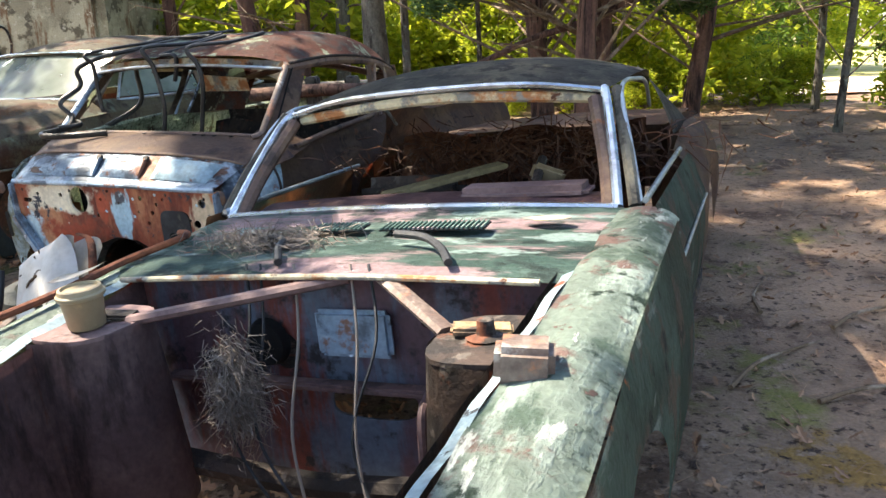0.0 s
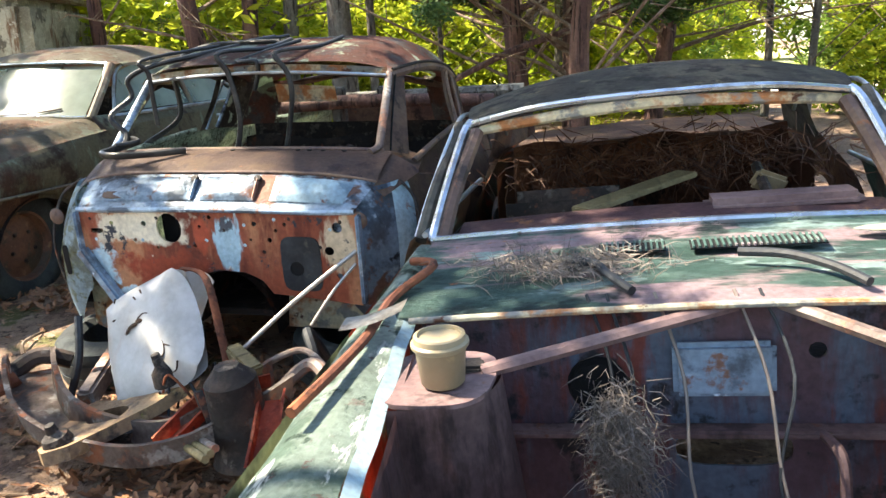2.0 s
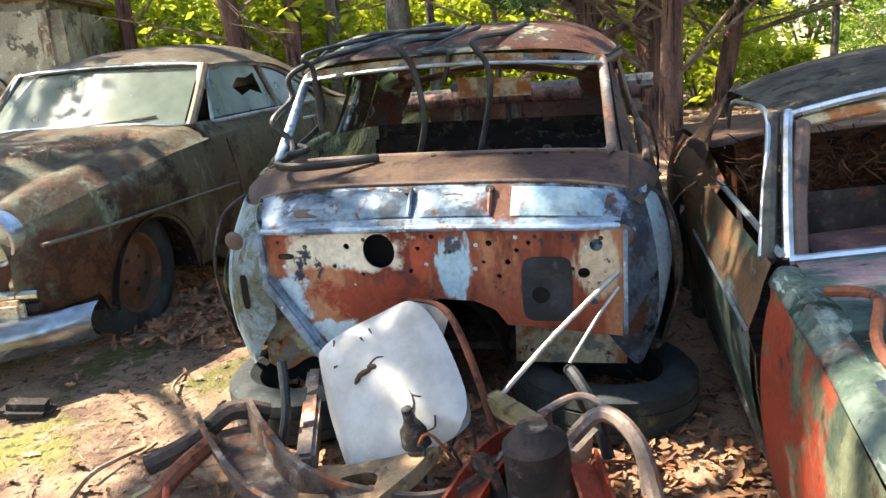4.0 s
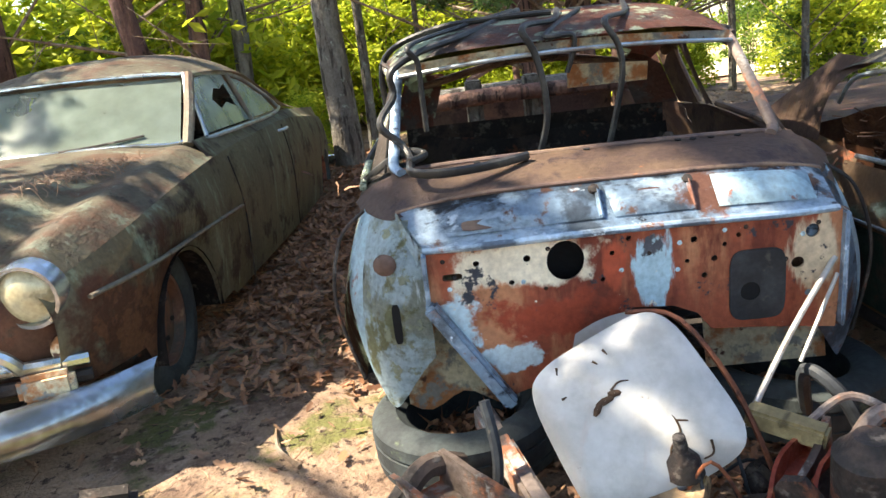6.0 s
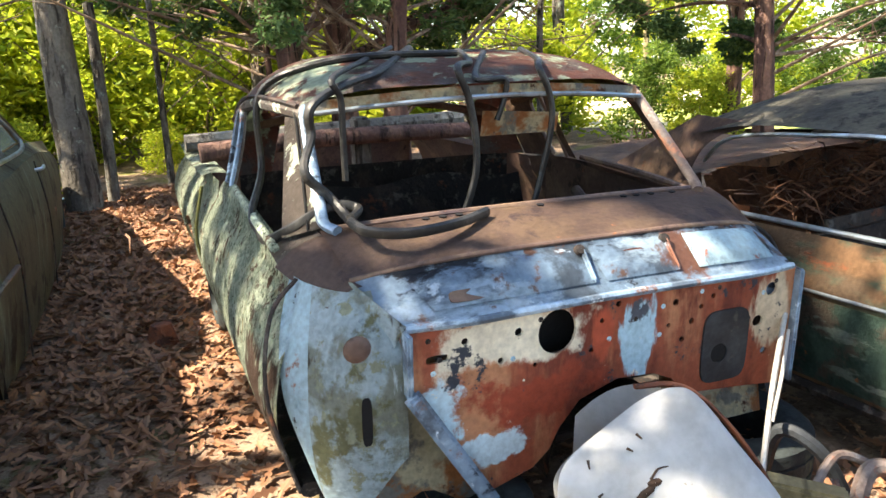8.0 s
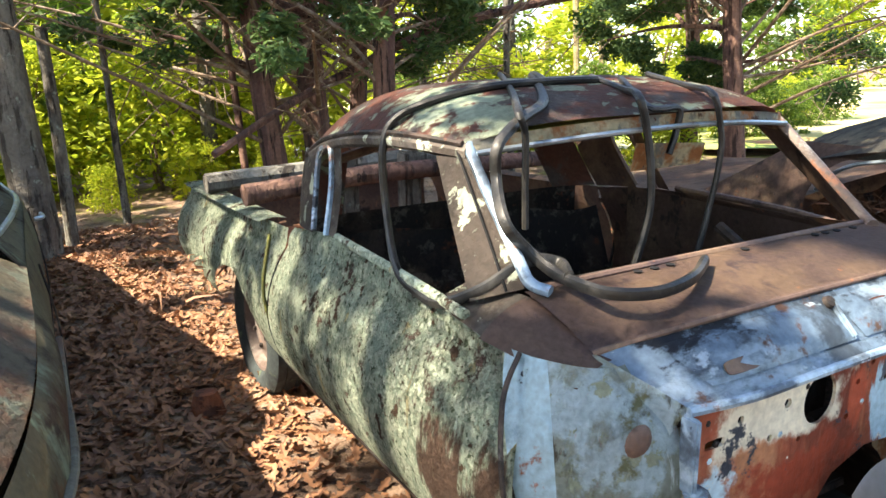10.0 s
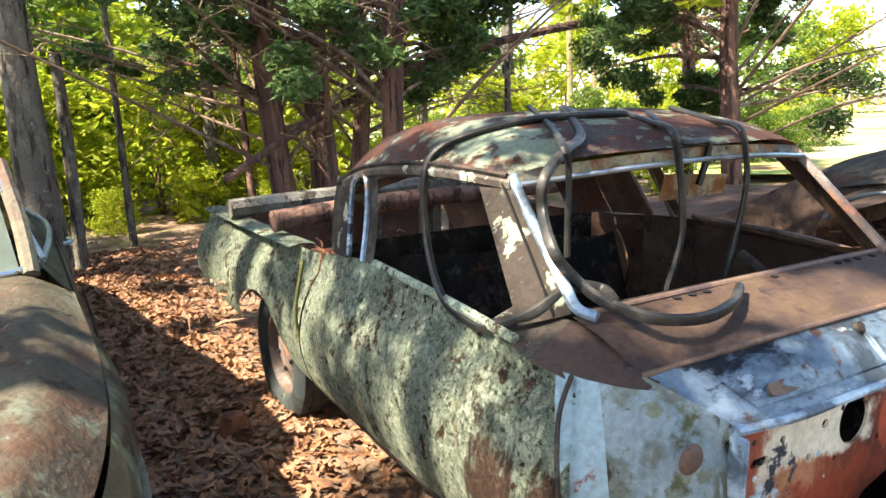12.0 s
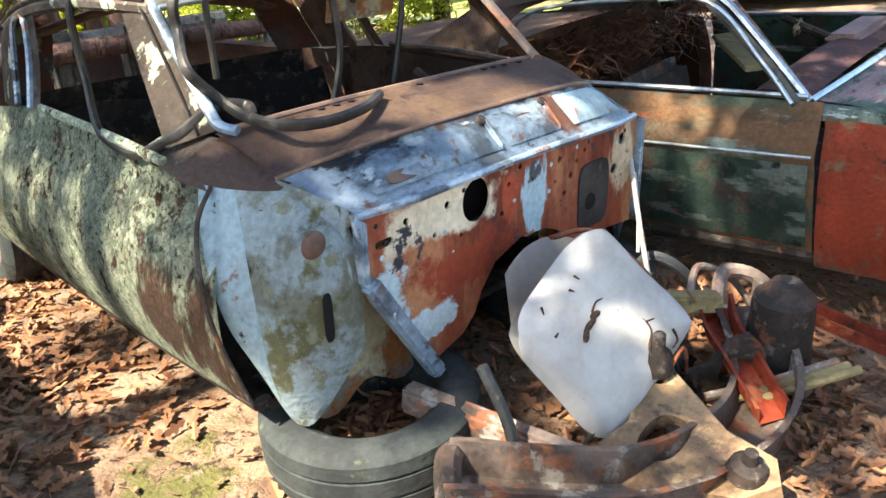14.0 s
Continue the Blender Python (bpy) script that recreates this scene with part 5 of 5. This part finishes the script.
for k, (x, y, L, a) in enumerate([(1.3, 2.9, .7, 40), (1.6, 2.6, .6, 10), (1.5, 3.6, .5, 70), (1.9, 3.3, .6, 30), (1.2, 3.9, .35, 100), (-2.35, 2.8, .45, 12), (-2.6, 2.9, .5, -10), (-2.7, 3.6, .4, 60), (-2.2, 2.5, .5, 5), (-2.55, 4.2, .35, 95)]):
    solo("fallen_stick", tube([(-L / 2, 0, .015), (-.1 * L, .03, .03), (L / 2, -.02, .012)], (.011, .005), 6), twig_mat, pose(x, y, ground_z(x, y), 0, 0, a), "dry grey stick lying on the soil", "stick")


# ---- trees, bushes and distance ----
def leaf_mesh(name, clumps, size, mat, rng, long=1.0, flat=0.0):
    """Leaves as folded diamonds. clumps: (centre, radii, count)."""
    V0, F0 = [], []
    for c, rad, n in clumps:
        d = rng.normal(size=(n, 3))
        d /= np.linalg.norm(d, axis=1)[:, None]
        p = np.array(c) + d * (rng.random((n, 1)) ** .45) * np.array(rad)
        a = rng.normal(size=(n, 3))
        a[:, 2] *= .6
        a /= np.linalg.norm(a, axis=1)[:, None]
        b = np.cross(a, rng.normal(size=(n, 3)) * np.array([1, 1, 1 - flat]) + np.array([0, 0, flat]))
        b /= np.linalg.norm(b, axis=1)[:, None] + 1e-9
        s = size * (.6 + .8 * rng.random((n, 1)))
        up = np.cross(a, b) * s * .18
        V0.append(np.stack([p - a * s * long, p - b * s * .5 + up, p + a * s * long, p + b * s * .5 + up], 1).reshape(-1, 3))
    v = np.concatenate(V0)
    k = len(v) // 4
    f = np.arange(k * 4).reshape(k, 4)
    faces = np.concatenate([f[:, [0, 1, 2]], f[:, [0, 2, 3]]])
    me = bpy.data.meshes.new(name)
    me.from_pydata(v.tolist(), [], faces.tolist())
    me.materials.append(mat)
    return me


def tree(name, x, y, r, h, label, bark, limbs, crown, lean=(0, 0), seed=1, leafmat=None, leaf=.05, bare=0, low=.3, span=.62):
    rng = random.Random(seed)
    nr = np.random.default_rng(seed)
    z0 = ground_z(x, y) - .05
    t = thing(name, pose(x, y, z0), label, "tree")
    top = Vector((lean[0] * h, lean[1] * h, h))
    bend = [Vector((0, 0, 0)), top * .3 + Vector((rng.gauss(0, .06), rng.gauss(0, .06), 0)), top * .65 + Vector((rng.gauss(0, .1), rng.gauss(0, .1), 0)), top]
    bmt = tube([(0, 0, -.05), bend[0] + Vector((0, 0, .25)), *bend[1:]], (r * 1.12, r * .35), 14)
    for v in bmt.verts:
        q = v.co
        v.co += Vector((q.x, q.y, 0)).normalized() * r * .14 * noise.noise(Vector((q.x * 9, q.y * 9, q.z * 1.5 + seed)))
    part("trunk", bmt, bark, t)
    ends = []
    for k in range(limbs + bare):
        f = (.1 if k >= limbs else low) + (.45 if k >= limbs else span) * rng.random()
        base = top * f
        a = rng.uniform(0, 6.283)
        L = rng.uniform(.8, 1.9) * (1.2 - .5 * f) * (1 if k < limbs else 1.25)
        rise = rng.uniform(-.05, .5) if k < limbs else rng.uniform(.1, 1.0)
        e = base + Vector((math.cos(a) * L, math.sin(a) * L, rise * L))
        mid = base + (e - base) * .5 + Vector((0, 0, rng.uniform(-.05, .15)))
        b = tube([base, mid, e], (r * (.28 if k < limbs else .17), r * .05), 6)
        if k >= limbs:
            for _ in range(15):
                w = base + (e - base) * rng.uniform(.3, 1)
                tube([w, w + Vector((rng.gauss(0, .2), rng.gauss(0, .2), rng.gauss(.05, .15)))], (.006, .002), 4, b)
        part("limb", b, bark if k < limbs else twig_mat, t)
        if k < limbs:
            ends.append((e, L))
    if crown:
        cl = []
        for e, L in ends:
            for _ in range(crown):
                c = e + Vector((rng.gauss(0, .35), rng.gauss(0, .35), rng.gauss(0, .22))) * L * .6
                cl.append((tuple(c), (.32 * L * .5, .32 * L * .5, .16 * L * .6), 230 if leafmat is None else 60))
        ob = new("crown", leaf_mesh("crown", cl, leaf if leafmat else .029, leafmat or leaf_cedar, nr, 1.5))
        ob.parent = t
    return t


pine = tree("pine_tree", -.76, 9.39, .165, 9.0, "tall grey-barked pine trunk at the end of the aisle", bark_grey, 5, 3, (.01, .0), 11, leaf_mid)
tree("cedar_tree", 1.08, 8.65, .13, 6.0, "reddish cedar with many dead lower branches", bark_red, 9, 4, (-.02, .02), 12, bare=34, low=.22, span=.55)
cedar_b = tree("cedar_tree", 1.69, 8.75, .16, 6.5, "reddish cedar with ivy and dead lower branches", bark_red, 10, 5, (.02, .0), 13, bare=38, low=.22, span=.55)
part("limb", tube([cedar_b.matrix_world.inverted() @ Vector(p) for p in ((.14, 8.3, .95), (.9, 8.3, 1.28), (1.65, 8.45, 1.5), (2.5, 8.0, 1.9), (3.7, 7.8, 2.15), (5.0, 7.6, 2.37))], (.03, .05), 8), bark_red, cedar_b, "long bare reddish limb")
tree("sapling", 1.14, 9.21, .045, 5.0, "thin reddish cedar sapling", bark_red, 5, 2, (-.04, .02), 14, bare=5)
tree("sapling", .47, 10.24, .04, 5.5, "thin straight dark sapling", bark_grey, 4, 3, (-.02, 0), 15, leaf_sunlit, .07, 4)
tree("cedar_tree", 4.99, 5.87, .13, 5.5, "cedar with drooping grey green sprays", bark_red, 14, 7, (.02, .0), 16, bare=24, low=.22, span=.55)
tree("forked_tree", -2.3, 10.7, .15, 6.5, "reddish tree trunk leaning behind the sedan", bark_red, 7, 3, (-.1, .0), 17, leaf_mid, .06, 6)
tree("forked_tree", -1.95, 10.8, .13, 6.5, "reddish upright trunk behind the sedan", bark_red, 6, 3, (.03, .0), 18, leaf_mid, .06, 6)
tree("pine_tree", -3.87, 11.7, .12, 7.0, "slender brown trunk behind the sedan", bark_red, 5, 3, (.01, .0), 19, leaf_sunlit, .06, 4)
tree("pine_tree", -1.43, 11.2, .12, 7.5, "slender brown trunk in the undergrowth", bark_grey, 5, 3, (0, 0), 20, leaf_sunlit, .06, 5)
tree("sapling", 4.08, 8.13, .05, 5.0, "thin dark sapling beside the lane", bark_grey, 6, 3, (.03, 0), 21, leaf_sunlit, .06, 8)
tree("cedar_tree", 1.35, 7.6, .12, 5.5, "cedar with low hanging green sprays", bark_red, 16, 9, (0, 0), 22, bare=24, low=.22, span=.55)
tree("cedar_tree", 6.4, 6.9, .12, 5.5, "cedar with drooping sprays beside the lane", bark_red, 16, 8, (0, 0), 26, bare=12, low=.2, span=.5)
tree("cedar_tree", 3.0, 9.6, .12, 6.0, "cedar with bare twiggy lower limbs", bark_red, 9, 5, (.02, 0), 23, bare=40, low=.22, span=.55)
tree("pine_tree", 2.4, 11.5, .11, 7.0, "slender trunk in the bright undergrowth", bark_grey, 5, 3, (0, 0), 24, leaf_sunlit, .06, 5)
tree("pine_tree", 6.5, 9.5, .12, 7.0, "slender trunk beside the lane", bark_grey, 7, 4, (0, 0), 25, leaf_sunlit, .06, 5)
# old posts
for x, y, h in ((-.45, 9.51, 1.75), (4.6, 9.8, 1.5)):
    solo("fence_post", tube([(0, 0, -.1), (.01, 0, h * .5), (0, .01, h)], (.055, .045), 9), bark_grey, pose(x, y, ground_z(x, y)), "weathered grey wooden fence post", "post", "old fence posts")
for x, y, h in ((13, 12, 4.2), (15.5, 12.6, 4.4)):
    solo("utility_pole", tube([(0, 0, -.1), (0, 0, h)], .07, 8), wood_grey, pose(x, y, ground_z(x, y)), "pale wooden pole beyond the lane", "pole")


# shade trees round the clearing, whose crowns break up the sun
def canopy_tree(x, y, h, reach, seed, n, low=.55):
    rng = random.Random(seed)
    nr = np.random.default_rng(seed)
    t = thing("shade_tree", pose(x, y, ground_z(x, y) - .05), "tall broad-crowned tree shading the clearing", "tree", "shade trees")
    part("trunk", tube([(0, 0, 0), (.05, .02, h * .4), (0, .05, h)], (.2, .07), 12), bark_grey, t)
    cl = []
    for k in range(n):
        a, d = rng.uniform(0, 6.283), reach * math.sqrt(rng.random())
        e = Vector((math.cos(a) * d, math.sin(a) * d, h * rng.uniform(low, 1.02) - .12 * d))
        if k % 5 == 0:
            part("limb", tube([(0, .03, e.z * .75), (e.x * .5, e.y * .5, e.z * .95), tuple(e)], (.06, .015), 6), bark_grey, t)
        s = rng.uniform(.18, .42)
        cl.append((tuple(e), (s, s, s * .45), int(170 * s / .3)))
    ob = new("crown", leaf_mesh("crown", cl, .055, leaf_mid, nr, 1.1, .5))
    ob.parent = t


canopy_tree(-6.6, 6.6, 7.5, 3.6, 31, 24)
canopy_tree(-7.2, 8.8, 15.0, 3.4, 38, 150, .8)
canopy_tree(-7.6, 2.6, 7.5, 3.6, 32, 85)
canopy_tree(-5.5, 3.3, 7.0, 3.7, 37, 90)
canopy_tree(-5.0, 13.2, 8.0, 3.4, 33, 90)
canopy_tree(-5.6, -1.4, 7.5, 3.2, 34, 70)
canopy_tree(.4, -3.2, 7.5, 3.0, 35, 50)
canopy_tree(5.2, .6, 7.5, 2.8, 36, 40)


def bush_mesh(seed, mat, leaf, n, rad):
    nr = np.random.default_rng(seed)
    cl = []
    for _ in range(n):
        a, d = nr.random() * 6.283, math.sqrt(nr.random())
        z = nr.random() ** .8
        w = rad * (1.05 - .45 * z)
        s = .2 + .25 * nr.random()
        cl.append(((math.cos(a) * d * w, math.sin(a) * d * w, .15 + z * rad * 1.9), (s, s, s * .7), 46))
    return leaf_mesh("leaves", cl, leaf, mat, nr, 1.15)


bush_meshes = [bush_mesh(41, leaf_sunlit, .06, 75, 1.1), bush_mesh(42, leaf_sunlit, .05, 85, 1.0), bush_mesh(43, leaf_mid, .06, 70, 1.2)]
br = random.Random(44)
bushes = []
for k in range(3):
    b = thing("bush", pose(-5 + 5 * k, 13 + k, .2), "bright sunlit yellow green bush" if k < 2 else "leafy mid green woodland bush", "bush", "undergrowth bushes")
    ob = new("leaves", bush_meshes[k])
    ob.parent = b
    for _ in range(5):
        part("stem", tube([(0, 0, -.1), (br.gauss(0, .2), br.gauss(0, .2), .8), (br.gauss(0, .6), br.gauss(0, .6), 1.7)], (.025, .006), 5), twig_mat, b)
    bushes.append(b)
for k in range(34):
    x, y = -8 + 16 * (k % 17) / 16 + br.gauss(0, .4), 12.4 + 2.4 * (k // 17) + br.gauss(0, .5)
    if x > 4.5:
        y += 5
    s = br.uniform(.7, 1.35) * (1 if k < 17 else 1.35)
    copy_thing(bushes[br.choice((0, 0, 1, 1, 2))], pose(x, y, ground_z(x, y) - .15, 0, 0, br.uniform(0, 360)) @ Matrix.Scale(s, 4))
for k in range(9):
    x, y = br.uniform(-2.5, 7), br.uniform(10.4, 11.3)
    copy_thing(bushes[k % 2], pose(x, y, ground_z(x, y) - .1, 0, 0, br.uniform(0, 360)) @ Matrix.Scale(br.uniform(.28, .45), 4))
for k in range(26):
    a = radians(-70 + 150 * k / 25)
    d = br.uniform(34, 46)
    copy_thing(bushes[k % 3], pose(math.sin(a) * d, math.cos(a) * d, 0, 0, 0, br.uniform(0, 360)) @ Matrix.Scale(br.uniform(2.2, 3.2), 4))
for k in range(22):
    x, y = br.uniform(5.6, 15), br.uniform(6.5, 14)
    copy_thing(bushes[2 if k % 3 else 0], pose(x, y, ground_z(x, y) - .1, 0, 0, br.uniform(0, 360)) @ Matrix.Scale(br.uniform(.3, .75), 4))
# sunlit field and lane
solo("field", sheet(lambda u, v: (-60 + 130 * u, lerp(-60 + 130 * u, (5, 17.5), (7, 8.5), (9, 3), (14, -8)) * (1 - v) + 70 * v, .34 + .1 * v), 90, 24, .0), patchy("dry sunlit grass field", "a59c62", [("b9b086", .4, .5, .1, None), ("8fa04a", .25, .55, .08, None), ("b57a55", .2, .63, .05, None)], .95), Matrix(), "sunlit pale dry grass field", "field", kind="structure", smooth=180)
solo("lane", sheet(lambda u, v: (5 + 26 * u, 11.5 + 3.2 * v - 5 * u + 1.2 * math.sin(u * 5), .37 + .02 * v), 30, 6, .0), sunlit_lane, Matrix(), "pale sunlit sandy lane", "road", kind="structure", smooth=180)

# derelict trailer behind the sedan
van = thing("derelict_trailer", pose(-6.75, 11.6, .1, 0, 0, -4), "grey mottled derelict trailer behind the sedan", "trailer")
van_mat = patchy("mottled grey painted metal", "8d8a76", [("a8a690", 3, .5, .05, None), ("5d5a4c", 4, .56, .03, None), ("6f5a44", 6, .6, .04, V), ("b9b7a4", 11, .63, .03, None)], .8, 0, .3)
part("body", block((0, 0, 1.0), (5.0, 2.2, 2.0), (0, 0, 0), .12), van_mat, van)
part("roof", block((0, 0, 2.03), (5.06, 2.26, .08), (0, 0, 0), .03), patchy("rust stained roof edge", "9a8c72", [("7a5a44", 5, .52, .08, None)], .8), van, "rust stained roof")
for k in range(8):
    x, z = -.6 + (k % 5) * .58 + .1 * (k // 5), .65 + .72 * ((k * 3) % 5) / 4
    part("painted_ring", tube([(x + .15 * math.cos(a) * (1 - .3 * (k % 2)), -1.115, z + .2 * math.sin(a)) for a in np.linspace(0, 6.2, 15)], .016, 5), dark_steel, van, "dark painted ring mark")

# rotted log and boards lying across the pickup bed
solo("rotten_log", tube([(-.78, 2.28, .8), (-.2, 2.3, .83), (.4, 2.28, .83), (.8, 2.3, .82)], (.05, .04), 10), bark_red, TM, "rotten brown log lying across the pickup bed", "log")
solo("fence_rail", tube([(-.8, 2.9, .76), (.9, 2.95, .8)], .05, 8), bark_grey, TM, "grey wooden rail lying across the pickup bed", "rail")
for x in (-.28, .05):
    solo("timber_post", block((x, 2.35, .6), (.09, .09, .64), (0, 0, 5), .01), bark_grey, TM, "dark upright timber standing in the pickup bed", "timber")
solo("bed_litter", straw((0, 2.7, .4), (.4, .3, .02), 900, .08, .006, random.Random(6), 0), litter, TM, "dry leaves heaped in the pickup bed", "leaf litter", kind="stuff")

# ---- leaf litter ----
def oak_leaves(n, place, size, mat, name, lab, seed):
    nr = np.random.default_rng(seed)
    V1, F1 = [], []
    outline = [(-1, .0), (-.55, .32), (-.3, .16), (.05, .5), (.3, .2), (.65, .3), (1, 0)]
    k = 0
    for _ in range(n):
        x, y = place(nr)
        z = ground_z(x, y) + .006 + .02 * nr.random()
        s = size * (.6 + .8 * nr.random())
        m = pose(x, y, z, nr.normal() * 22, nr.normal() * 22, nr.random() * 360)
        curl = .35 * nr.random()
        mid = [m @ Vector((a * s, 0, a * a * curl * s * .6)) for a, _ in outline]
        for sg in (1, -1):
            e = [m @ Vector((a * s, sg * b * s, (a * a * .6 + b * 1.2) * curl * s)) for a, b in outline]
            V1 += [mid[0], e[1], e[2], e[3], mid[3], e[4], e[5], mid[6]]
            F1 += [(k, k + 1, k + 2, k + 4), (k + 4, k + 2, k + 3), (k + 4, k + 3, k + 5), (k + 4, k + 5, k + 6, k + 7)]
            k += 8
    me = bpy.data.meshes.new(name)
    me.from_pydata(V1, [], F1)
    me.materials.append(mat)
    tagged(new(name, me), lab, "leaf litter", "", "stuff")


def aisle(nr):
    f = nr.random() ** .8
    w = nr.normal() * .42
    return -2.55 + 2.5 * f + w * .92, 4.6 + 5.6 * f - w * .39


def all_round(nr):
    return -4.5 + 9 * nr.random(), 2.0 + 8.8 * nr.random()


def under_truck(nr):
    return -1.3 + nr.normal() * .55, 2.9 + nr.normal() * .6


oak_leaves(8500, aisle, .036, litter, "leaf_litter", "dry brown oak leaves covering the aisle", 51)
oak_leaves(4200, all_round, .028, litter_pale, "leaf_litter", "scattered dry leaves on the soil", 52)
oak_leaves(2000, under_truck, .034, litter, "leaf_litter", "dry leaves among the scrap metal", 53)
nr0 = random.Random(8)
bm = bmesh.new()
for _ in range(2600):
    x, y = nr0.uniform(-4.2, 4), nr0.uniform(2, 10)
    straw((x, y, ground_z(x, y) + .012), (.0, .0, .0), 1, nr0.uniform(.04, .16), .0018, nr0, 0, bm)
for v in bm.verts:
    v.co.z = ground_z(v.co.x, v.co.y) + .008 + .01 * (v.co.z % .01) * 100 * .3
solo("pine_needles", bm, litter_pale, Matrix(), "dry needles and twigs scattered on the soil", "needles", kind="stuff", smooth=0)
